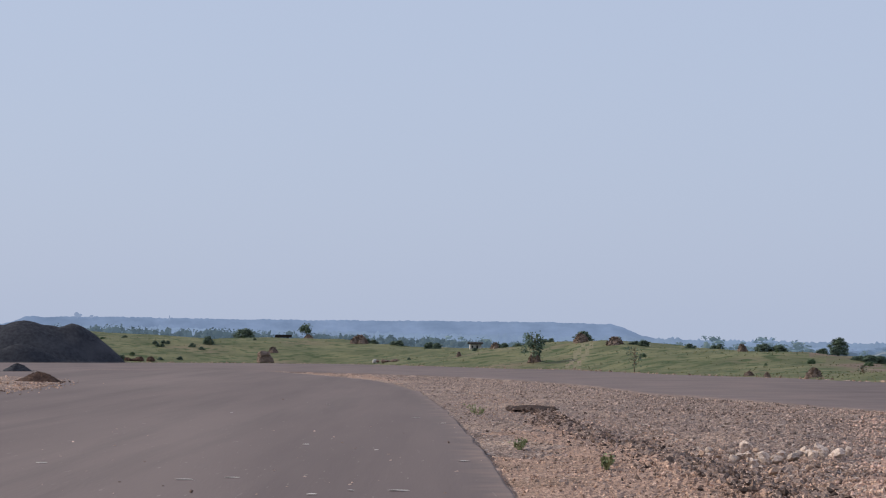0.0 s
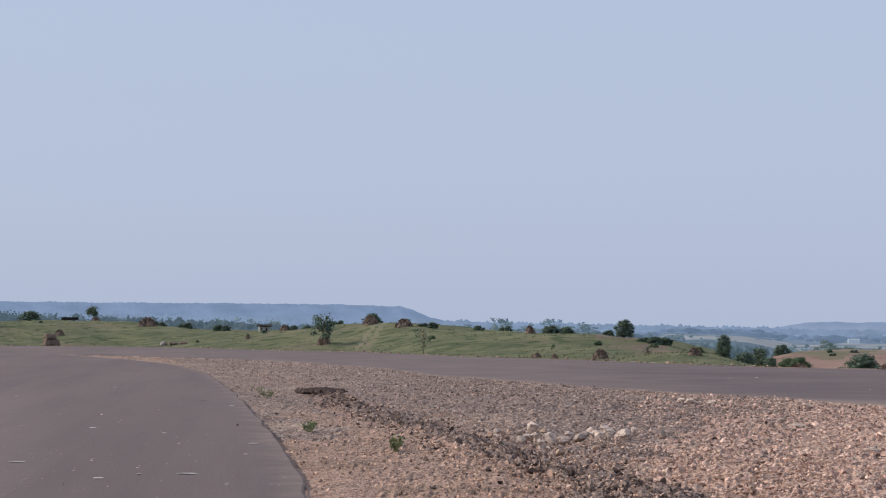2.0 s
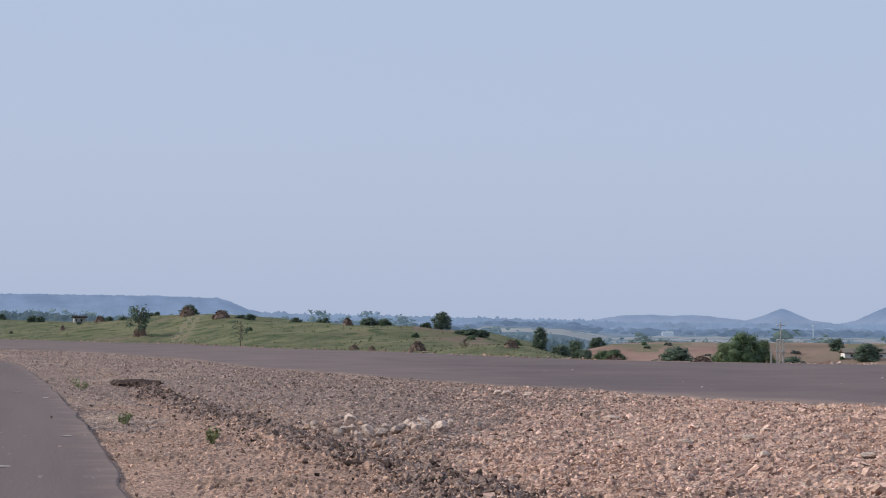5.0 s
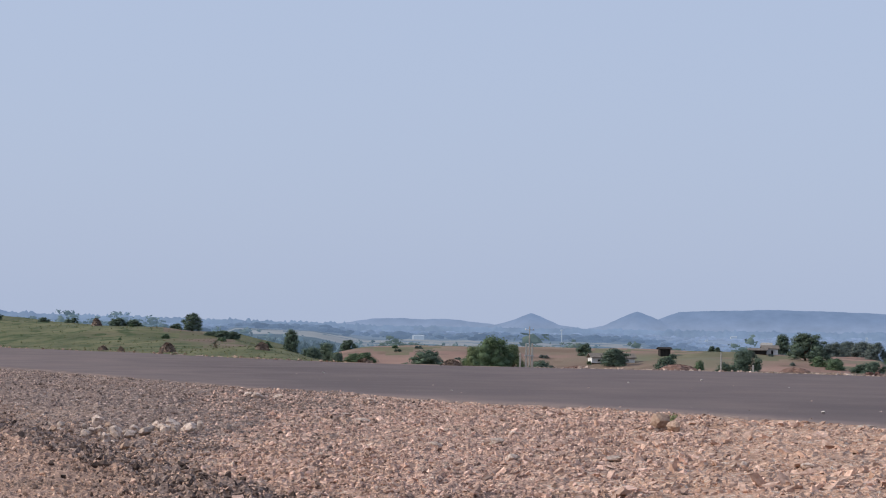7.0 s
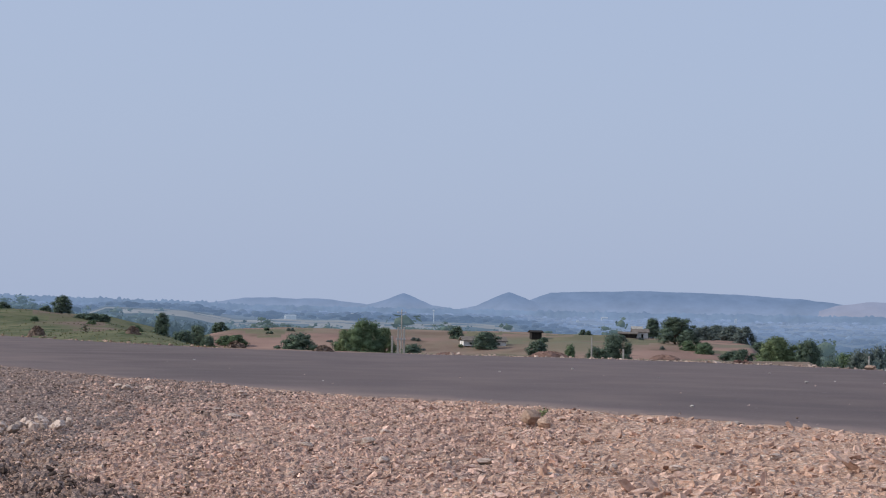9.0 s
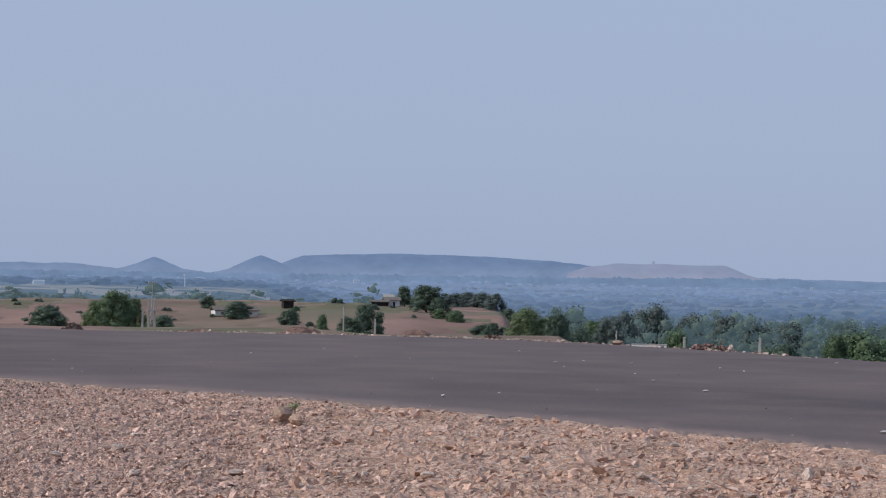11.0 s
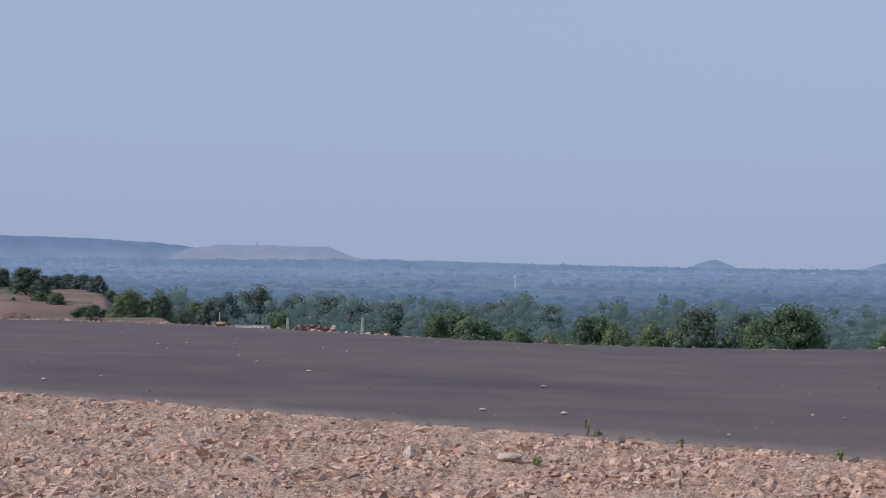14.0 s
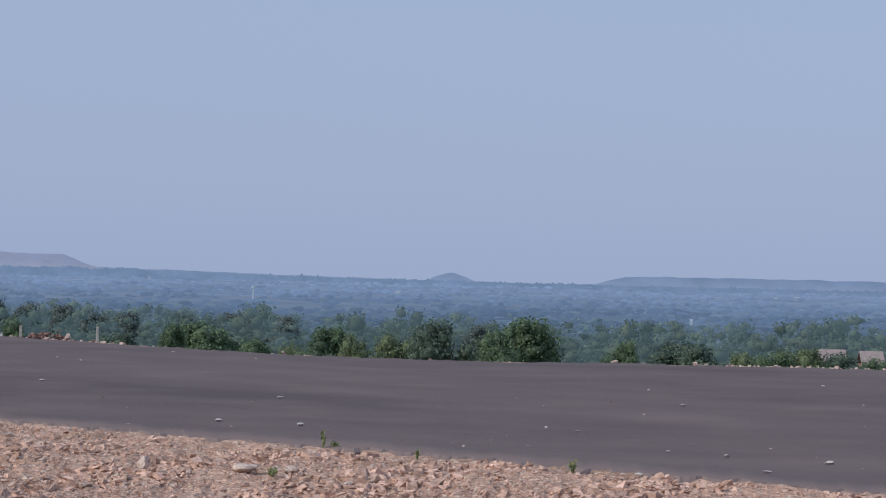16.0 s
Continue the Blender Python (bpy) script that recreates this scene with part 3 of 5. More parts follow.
# ---- asphalt: the near lane and the wide strip, one worn sheet with a thick edge ----
def build_asphalt():
    verts, faces, mats, dust = [], [], [], []

    def sheet(bs, inner, outer, steps, edged=True):
        base = len(verts)
        t = np.linspace(0, 1, steps)
        for b, i, o in zip(bs, inner, outer):
            thin = 4.4 * max(i / 60, 0.8) ** 1.6
            lip = [(i - 0.1, -0.2), (i, -0.03)] + [(i + 0.4 + thin * q / 11, 0.04) for q in range(12)] if edged else [(i, 0.04)] * 14
            ring = lip + [(i + 0.6 + thin + (o - i - 1.6 - thin) * k, 0.04) for k in t] + [(o, -0.03), (o + 0.1, -0.2)]
            for d, z in ring:
                a = radians(b)
                verts.append((d * math.sin(a), d * math.cos(a), z + 0.012 * math.sin(d * 0.31 + b) if z > 0 else z))
                # edge dust, plus a base value that falls with bearing to 0.3
                dust.append(max(0.45 - max(b - 8, 0) * 0.025, 0.3, (1 - max(d - i, 0) / (2.2 + thin * 0.55)) * min(max((125 - i) / 45, 0.25), 1.0)) if edged else 0.45)
        m = steps + 16
        for c in range(len(bs) - 1):
            for k in range(m - 1):
                p = base + c * m + k
                faces.append((p, p + 1, p + m + 1, p + m))
                mats.append(0)

    # the near lane, row by row
    ys = np.concatenate([np.arange(-40, 30, 2.0), np.arange(30, 236, 1.0), [235.0]])
    ys = np.unique(np.minimum(ys, 235.0))
    xs = np.interp(ys, [0, 40, 50, 64, 93, 132, 160, 180, 203, 235], [1.3, 1.27, 1.2, 0.9, 0.16, -1.38, -3.64, -6.28, -11.3, -18.9])
    xs = xs + bumps(ys, ys * 0, 33, [(9, 0.05), (3.5, 0.014)])
    base, m = len(verts), 43
    for x1, y in zip(xs, ys):
        for k in range(m):
            x = -75 + (x1 - 0.06 + 75) * min(k / 40, 1) ** 0.6
            z = 0.04 + 0.01 * math.sin(x * 0.35) * math.sin(y * 0.21)
            if k == 41:
                x, z = x1, 0.025
            if k == 42:
                x, z = x1 + 0.03, -0.2
            verts.append((x, y, z))
            dust.append(max(0.0, 1 - (x1 - x) / 0.3) * 0.6)
    for c in range(len(ys) - 1):
        for k in range(m - 1):
            p = base + c * m + k
            faces.append((p, p + m, p + m + 1, p + 1))
            mats.append(2 if k >= 41 else 1)
    # where lane and strip run together
    left = np.concatenate([np.arange(-38, -16, 1.0), np.arange(-16, -4.55, 0.1)])
    sheet(left, 235.0 / np.cos(np.radians(left)), table(left, FAR_EDGE) + 8.0 * np.clip((-16 - left) / 4, 0, 1) + bumps(left, left * 0, 31, [(0.8, 0.5)]), 30, False)
    strip = np.concatenate([np.arange(-4.6, 57, 0.08), np.arange(57, 125, 3.0)])
    sheet(strip, table(strip, NEAR_EDGE) + bumps(strip, strip * 0, 35, [(1.2, 0.25), (0.3, 0.12)]), table(strip, FAR_EDGE) + bumps(strip, strip * 0, 36, [(1.5, 0.7), (0.4, 0.3)]), 22)
    ob = mesh_object("road", verts, faces, [ASPHALT, LANE, EDGE_SHADE], smooth=False, face_mats=mats)
    ob.data.polygons.foreach_set("use_smooth", np.array(mats) == 1)
    ob.data.attributes.new("dust", "FLOAT", "POINT").data.foreach_set("value", np.array(dust, dtype=np.float32))
    tagged(ob, "wide dusty grey asphalt with a worn edge", "road", kind="structure")


build_asphalt()


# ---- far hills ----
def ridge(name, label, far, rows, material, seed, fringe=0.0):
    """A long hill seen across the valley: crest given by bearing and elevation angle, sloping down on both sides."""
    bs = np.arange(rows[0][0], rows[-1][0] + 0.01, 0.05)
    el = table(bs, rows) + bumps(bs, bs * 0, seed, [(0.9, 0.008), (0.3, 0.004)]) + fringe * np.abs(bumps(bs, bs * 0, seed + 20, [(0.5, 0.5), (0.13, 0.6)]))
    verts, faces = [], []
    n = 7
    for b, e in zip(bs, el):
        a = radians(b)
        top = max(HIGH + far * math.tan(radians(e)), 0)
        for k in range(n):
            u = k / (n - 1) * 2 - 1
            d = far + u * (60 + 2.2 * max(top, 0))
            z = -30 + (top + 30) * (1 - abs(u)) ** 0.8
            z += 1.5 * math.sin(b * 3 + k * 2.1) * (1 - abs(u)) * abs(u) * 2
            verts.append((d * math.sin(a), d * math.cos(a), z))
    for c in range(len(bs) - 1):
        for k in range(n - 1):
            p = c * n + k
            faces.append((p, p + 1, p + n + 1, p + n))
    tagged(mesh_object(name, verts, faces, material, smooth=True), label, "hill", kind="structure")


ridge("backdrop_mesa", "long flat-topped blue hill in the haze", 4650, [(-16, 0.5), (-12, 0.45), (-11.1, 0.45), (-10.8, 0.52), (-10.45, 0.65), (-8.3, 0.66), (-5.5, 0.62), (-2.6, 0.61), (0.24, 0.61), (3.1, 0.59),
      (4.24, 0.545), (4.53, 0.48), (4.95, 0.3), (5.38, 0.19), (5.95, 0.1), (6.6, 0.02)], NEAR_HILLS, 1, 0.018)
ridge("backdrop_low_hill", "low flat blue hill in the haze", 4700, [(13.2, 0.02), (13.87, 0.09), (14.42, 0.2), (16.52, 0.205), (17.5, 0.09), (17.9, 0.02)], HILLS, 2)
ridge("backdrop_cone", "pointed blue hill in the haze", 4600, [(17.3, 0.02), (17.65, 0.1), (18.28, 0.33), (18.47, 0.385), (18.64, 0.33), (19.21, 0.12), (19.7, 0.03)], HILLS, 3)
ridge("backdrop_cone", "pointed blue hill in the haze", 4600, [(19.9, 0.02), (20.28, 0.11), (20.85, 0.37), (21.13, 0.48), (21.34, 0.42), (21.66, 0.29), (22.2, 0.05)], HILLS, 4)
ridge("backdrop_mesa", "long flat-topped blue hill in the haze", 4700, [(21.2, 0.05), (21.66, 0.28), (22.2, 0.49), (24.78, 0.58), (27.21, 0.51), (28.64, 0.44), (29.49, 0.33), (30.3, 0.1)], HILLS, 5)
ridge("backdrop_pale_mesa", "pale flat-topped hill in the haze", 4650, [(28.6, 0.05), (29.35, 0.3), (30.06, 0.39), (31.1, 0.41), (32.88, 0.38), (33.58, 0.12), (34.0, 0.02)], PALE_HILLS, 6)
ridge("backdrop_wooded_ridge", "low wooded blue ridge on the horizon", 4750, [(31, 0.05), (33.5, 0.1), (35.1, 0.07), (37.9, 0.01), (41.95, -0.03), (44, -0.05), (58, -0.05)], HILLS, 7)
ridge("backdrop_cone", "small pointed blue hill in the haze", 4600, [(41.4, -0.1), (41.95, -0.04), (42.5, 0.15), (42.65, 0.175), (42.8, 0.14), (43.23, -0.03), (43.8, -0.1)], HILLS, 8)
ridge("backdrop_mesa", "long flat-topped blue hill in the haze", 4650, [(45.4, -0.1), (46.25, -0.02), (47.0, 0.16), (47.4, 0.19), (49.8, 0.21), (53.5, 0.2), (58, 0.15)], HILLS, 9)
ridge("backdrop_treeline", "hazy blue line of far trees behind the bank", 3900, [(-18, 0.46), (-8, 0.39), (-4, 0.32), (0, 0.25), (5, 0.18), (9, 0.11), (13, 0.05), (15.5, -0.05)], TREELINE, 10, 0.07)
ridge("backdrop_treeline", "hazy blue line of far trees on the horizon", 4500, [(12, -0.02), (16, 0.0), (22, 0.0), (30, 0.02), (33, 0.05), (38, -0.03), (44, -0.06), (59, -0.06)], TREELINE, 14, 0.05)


# ---- plants ----
def ico(level):
    bm = bmesh.new()
    bmesh.ops.create_icosphere(bm, subdivisions=level, radius=1.0)
    v = np.array([p.co for p in bm.verts])
    bm.verts.index_update()
    f = np.array([[p.index for p in q.verts] for q in bm.faces])
    bm.free()
    return v, f


ICO = {k: ico(k) for k in (1, 2, 3)}


def join(chunks):
    """One vertex and one face array out of many; triangles only."""
    vs, fs, n = [], [], 0
    for v, f in chunks:
        vs.append(v)
        fs.append(f + n)
        n += len(v)
    return np.concatenate(vs), np.concatenate(fs)


def lump(r, centre, size, level=2, rough=0.22):
    v, f = ICO[level]
    k = 1 + rough * (np.sin(v @ r.normal(0, 3.0, (3, 3)) + r.uniform(0, 6, 3)).sum(1) / 2.2) + r.normal(0, rough * 0.25, len(v))
    return v * k[:, None] * np.asarray(size) + np.asarray(centre), f


def leaves(r, centres, normals, size, lie=0.0):
    """Small bent leaf clumps, two triangles each; lie 0: standing every way, 1: flat along the crown."""
    n = len(centres)
    a = r.normal(0, 1, (n, 3)) + normals * 0.3
    a -= normals * (a * normals).sum(1)[:, None] * lie
    a /= np.linalg.norm(a, axis=1)[:, None]
    b = np.cross(a, normals * lie * 2.2 + r.normal(0, 1, (n, 3)))
    b /= np.linalg.norm(b, axis=1)[:, None] + 1e-6
    s = size * r.uniform(0.5, 1.4, (n, 1))
    p = np.stack([centres - a * s, centres + b * s * 0.7, centres + a * s + normals * s * 0.2, centres - b * s * 0.7], 1).reshape(-1, 3)
    q = np.arange(n)[:, None] * 4
    return p, np.concatenate([q + [0, 1, 2], q + [0, 2, 3]])


def crown_shape(seed, base, lobes=38, coat=8000, leaf=0.018, level=1, core=0.74):
    """An uneven crown in a unit box (width 1, height 1): overlapping boughs, hidden under a coat of leaf clumps.
    base 0: a dome that spreads on the ground; base 1: rounded below too."""
    r = np.random.default_rng(seed)
    swell = r.uniform(0, 6.3, 4)
    chunks = [lump(r, (0, 0, 0.4), (0.16, 0.16, 0.2), 1, 0.2)]
    pts, nor = [], []
    for k in range(lobes):
        z = 0.03 + 0.87 * ((k + r.uniform(0, 1)) / lobes) ** 1.35
        lower = 1 - base * max(0.0, (0.42 - z) / 0.42) ** 2
        wide = 0.5 * max(1 - z ** 2.3, 0.0) ** 0.5 * lower
        a = k * 2.4 + r.uniform(-0.5, 0.5)
        wide *= 1 + 0.22 * math.sin(2 * a + swell[0] + 3 * z) + 0.16 * math.sin(3 * a + swell[1] - 4 * z)
        size = np.array([1, 1, 0.75]) * r.uniform(0.09, 0.21)
        rad = max(wide - size[0] * 0.8, 0.02) * r.uniform(0.7, 1.05)
        c = np.array([rad * math.cos(a), rad * math.sin(a), z])
        chunks.append(lump(r, c, size * core, level, 0.3))
        m = int(coat / lobes * (size[0] / 0.15) ** 1.6)
        w = r.normal(0, 1, (m, 3))
        w /= np.linalg.norm(w, axis=1)[:, None]
        pts.append(c + w * size * (1 + r.normal(0, 0.13, (m, 1))) + r.normal(0, 0.012, (m, 3)))
        nor.append(w)
    chunks.append(leaves(r, np.concatenate(pts), np.concatenate(nor), leaf, 0.6))
    v, f = join(chunks)
    lo, hi = v.min(0), v.max(0)
    return (v - (lo + hi) / 2 * (1, 1, 0) - lo * (0, 0, 1)) / (hi - lo), f


def limb(r, a, b, ra, rb, sides=6):
    """A tapered, slightly crooked limb from a to b."""
    a, b = np.asarray(a, float), np.asarray(b, float)
    way = (b - a) / (np.linalg.norm(b - a) + 1e-9)
    s1 = np.cross(way, [0.3, 0.9, 0.1])
    s1 /= np.linalg.norm(s1)
    s2 = np.cross(way, s1)
    rings = []
    for k in range(4):
        u = k / 3
        c = a + (b - a) * u + (s1 * r.normal(0, 0.04) + s2 * r.normal(0, 0.04)) * np.linalg.norm(b - a) * (0 < k < 3)
        t = np.arange(sides) / sides * 2 * math.pi
        rings.append(c + (np.cos(t)[:, None] * s1 + np.sin(t)[:, None] * s2) * (ra + (rb - ra) * u))
    f = []
    for k in range(3):
        for i in range(sides):
            j = (i + 1) % sides
            p, q, m, n = k * sides + i, k * sides + j, (k + 1) * sides + i, (k + 1) * sides + j
            f += [(p, q, n), (p, n, m)]
    return np.concatenate(rings), np.array(f)


def trunk_shape(seed, base, limbs=5, thick=0.045):
    r = np.random.default_rng(seed)
    chunks = [limb(r, (0, 0, -0.06), (0.02, 0.01, base + 0.25), thick, thick * 0.6)]
    for k in range(limbs):
        a = r.uniform(0, 6.3)
        chunks.append(limb(r, (0.01, 0.01, base * r.uniform(0.6, 1) + 0.08), (0.3 * math.cos(a), 0.3 * math.sin(a), base + r.uniform(0.25, 0.5)), thick * 0.5, thick * 0.15, 5))
    return join(chunks)


SHAPES = {}


def shape(kind, variant, material):
    """Shared meshes for crowns and trunks, one for each kind, variant and leaf."""
    key = (kind, variant, material.name)
    if key not in SHAPES:
        if kind == "bush":
            v, f = crown_shape(100 + variant, 0.0)
        elif kind == "crown":
            v, f = crown_shape(200 + variant, 0.75)
        else:
            v, f = trunk_shape(300 + variant, 0.3)
        me = bpy.data.meshes.new(kind)
        me.from_pydata(v.tolist(), [], f.tolist())
        me.materials.append(material)
        me.polygons.foreach_set("use_smooth", np.ones(len(me.polygons), dtype=bool))
        SHAPES[key] = me
    return SHAPES[key]


# the s leaves have distance haze mixed into their colour
LEAF = {"d": LEAF_DARK, "m": LEAF_MID, "p": LEAF_PALE, "s": LEAF_HAZED}
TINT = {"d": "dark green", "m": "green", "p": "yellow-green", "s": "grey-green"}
made = 0


def bush(b, d, w, h, leaf, where, group):
    global made
    made += 1
    ob = thing("bush", spot(b, d, -0.05), f"dense {TINT[leaf]} bush {where}", "bush", group, turn=-radians(b) + 0.3 * math.sin(made * 1.7))
    h = max(h, 0.4)
    heads = min(max(round(w / (1.35 * h)), 1), 4)
    for k in range(heads):
        p = new("crown", shape("bush", (made + k) % 5, LEAF[leaf]))
        p.parent = ob
        high = h * (1.0, 0.86, 0.93, 0.8)[(k + made) % 4] if heads > 1 else h
        p.scale = (w / heads * (1.12 if heads == 1 else 1.5), min(w, w / heads * 1.5), high * 1.2)
        p.location = (w * ((k + 0.5) / heads - 0.5) * 0.9, 0.15 * w * (-1) ** k if heads > 1 else 0, -0.2 * high)
    p = new("stem", shape("trunk", made % 5, BARK))
    p.parent, p.scale = ob, (w * 0.4, w * 0.4, h * 0.5)


def tree(b, d, w, h, leaf, where, group):
    """A round crown over a trunk; tall ones carry a second, lower storey of boughs."""
    global made
    made += 1
    ob = thing("tree", spot(b, d, -0.05), f"leafy {TINT[leaf]} tree {where}", "tree", group, turn=made * 2.3)
    high = h if h < 1.9 * w else 1.4 * w
    p = new("crown", shape("crown" if h > 1.9 * w else "bush", made % 5, LEAF[leaf]))
    p.parent, p.scale, p.location = ob, (w * 1.15, w * 1.1, high), (0, 0, h - high)
    if h - high > 0.3 * w:
        p = new("lower_crown", shape("bush", (made + 2) % 5, LEAF[leaf]))
        p.parent, p.scale, p.location = ob, (w * 1.35, w * 1.2, h - high * 0.55), (w * 0.12 * (-1) ** made, 0, 0)
    p = new("trunk", shape("trunk", made % 5, BARK))
    p.parent, p.scale = ob, (w * 0.8, w * 0.8, h * 0.95)


CREST_BUSHES = [
    (-5, 391.2, 4.2, 2.2), (-1.83, 374.4, 2.53, 0.87), (-1.19, 366.8, 2.48, 0.97), (-0.26, 354.4, 2.66, 1.25), (1.46, 332.9, 2.25, 1.06),
    (1.89, 329.6, 1.81, 1.01), (2.67, 323.4, 2.18, 0.83), (3.56, 313.2, 2.98, 1.6), (4.95, 292.6, 2.63, 0.78), (6.23, 279.4, 1.68, 0.92), (6.91, 274, 1.64, 0.79),
    (8.27, 263.2, 3.42, 1.06), (10.71, 243.9, 3.66, 0.92), (9.51, 253.4, 1.39, 0.78), (10.65, 244.3, 3.91, 0.85), (12.93, 229.5, 2.87, 2.38),
    (13.6, 225.4, 2.37, 2.43),
]
for row in CREST_BUSHES:
    bush(*row, "d", "on the crest of a grass bank", "bushes along the bank")
TREES_E = [
    (9.91, 250.2, 2.38, 2.15), (12.42, 232.6, 1.57, 3.04),
]
for row in TREES_E:
    tree(*row, "d", "behind the grass bank", "trees behind the bank")
# trees on the brown knoll, then along the rim of the valley
TREES_W = [
    (13.26, 312.75, 3.52, 3.66, 'd'), (14.17, 321.5, 4.82, 1.73, 'm'), (13.88, 344.5, 2.93, 1.61, 'd'), (15.89, 288, 6.19, 3.48, 'd'), (17.11, 302.25, 4.53, 3.67, 'm'),
    (17.0, 300, 3.6, 4.3, 'p'), (17.5, 292, 5.2, 5.5, 'm'), (18.02, 297, 3.6, 4.5, 'p'), (18.74, 286, 4.29, 2.36, 'd'), (19.82, 345, 2.42, 2.06, 'd'), (20.58, 329, 4.52, 2.62, 'd'), (21.9, 315.5, 3.31, 2.36, 'd'),
    (23.11, 357.25, 2.14, 1.05, 'd'), (22.73, 290, 2.17, 2.97, 'm'), (23.45, 285, 3.56, 3.45, 'd'), (23.88, 290, 4.5, 4.86, 'd'), (24.8, 358.75, 3.23, 3.51, 'd'),
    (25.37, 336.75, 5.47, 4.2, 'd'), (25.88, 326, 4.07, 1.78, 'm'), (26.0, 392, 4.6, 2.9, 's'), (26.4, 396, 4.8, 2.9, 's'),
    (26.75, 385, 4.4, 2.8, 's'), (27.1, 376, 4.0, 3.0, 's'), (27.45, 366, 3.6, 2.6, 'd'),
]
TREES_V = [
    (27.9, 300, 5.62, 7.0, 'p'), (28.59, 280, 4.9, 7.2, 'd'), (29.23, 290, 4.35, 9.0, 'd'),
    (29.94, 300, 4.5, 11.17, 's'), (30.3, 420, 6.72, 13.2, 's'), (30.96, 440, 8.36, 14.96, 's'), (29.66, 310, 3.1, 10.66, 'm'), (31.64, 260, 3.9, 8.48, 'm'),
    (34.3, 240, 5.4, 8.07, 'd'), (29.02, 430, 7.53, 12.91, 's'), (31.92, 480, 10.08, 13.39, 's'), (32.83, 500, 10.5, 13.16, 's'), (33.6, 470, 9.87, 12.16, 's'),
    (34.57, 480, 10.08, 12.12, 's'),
]
TREES_X = [
    (36.42, 225, 8.2, 9.7, 'm'), (35.67, 215, 2.15, 8.99, 'm'), (37.66, 210, 4.2, 7.92, 'm'), (38.66, 205, 3.08, 7.57, 'p'), (39.71, 260, 5.85, 9.8, 'm'),
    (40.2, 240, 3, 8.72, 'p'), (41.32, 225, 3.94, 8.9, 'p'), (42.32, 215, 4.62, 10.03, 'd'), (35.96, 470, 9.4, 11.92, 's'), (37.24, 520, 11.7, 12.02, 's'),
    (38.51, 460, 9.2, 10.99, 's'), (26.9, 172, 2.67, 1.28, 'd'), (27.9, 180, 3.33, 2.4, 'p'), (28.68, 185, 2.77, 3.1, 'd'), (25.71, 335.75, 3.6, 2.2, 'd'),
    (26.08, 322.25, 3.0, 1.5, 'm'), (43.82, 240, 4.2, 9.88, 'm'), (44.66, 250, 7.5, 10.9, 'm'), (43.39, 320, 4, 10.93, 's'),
    (48.27, 215, 5.11, 8.63, 'd'),
]
TREES_Z = [
    (48.64, 205, 7.17, 8.61, 'd'), (50.75, 235, 4.11, 8.43, 'm'), (49.98, 230, 3.45, 7.86, 'p'), (52.35, 290, 8.7, 7.73, 'd'), (51.52, 260, 3.9, 8.3, 'p'),
    (53.26, 250, 3.75, 7.7, 'm'), (47.01, 330, 4.95, 8.73, 'm'), (51.95, 222, 3.4, 6.9, 'm'), (53.0, 222, 2.8, 6.8, 'd'),
]
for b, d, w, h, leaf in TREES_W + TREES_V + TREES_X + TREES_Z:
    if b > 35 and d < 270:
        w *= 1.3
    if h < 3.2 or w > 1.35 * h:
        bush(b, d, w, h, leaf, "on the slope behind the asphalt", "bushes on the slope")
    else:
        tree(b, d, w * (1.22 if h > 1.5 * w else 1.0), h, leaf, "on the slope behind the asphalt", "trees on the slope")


# grass tufts and low shrubs on the bank
r = np.random.default_rng(61)
n = 6000
tb = r.uniform(-9.5, 14, n)
td = table(tb, FAR_EDGE) + 2 + r.uniform(0, 1, n) ** 1.3 * 64
ta = np.radians(tb)
tz = land(tb, td) + relief(tb, td)
v, f = leaves(r, np.stack([td * np.sin(ta), td * np.cos(ta), tz + 0.02], 1), np.tile([0, 0, 1.0], (n, 1)), 0.085)
tagged(mesh_object("grass", v, f, TUFT), "tufts of dry green grass on a low bank", "grass", kind="stuff")
for k in range(12):
    b = r.uniform(-8, 13.5)
    d = float(table(b, FAR_EDGE)) + r.uniform(6, 50)
    w = r.uniform(0.5, 1.1)
    bush(b, d, w, w * r.uniform(0.4, 0.7), "m" if k % 3 else "d", "on the slope of a grass bank", "low shrubs on the bank")


# shrubs and weeds on the bank beside the black pile
for k in range(16):
    b = r.uniform(-9.0, -5.6)
    d = 338 + r.uniform(0, 1) ** 1.5 * 38
    w = r.uniform(0.8, 2.0)
    bush(b, d, w, w * r.uniform(0.45, 0.75), "dmd"[k % 3], "on the slope of a grass bank", "shrubs beside the pile")


# low scrub on the brown knoll
for k in range(22):
    b = r.uniform(13.8, 26.0)
    d = r.uniform(303, 350)
    w = r.uniform(0.7, 1.6)
    bush(b, d, w, w * r.uniform(0.4, 0.7), "dms"[k % 3], "on a bare brown knoll", "scrub on the knoll")


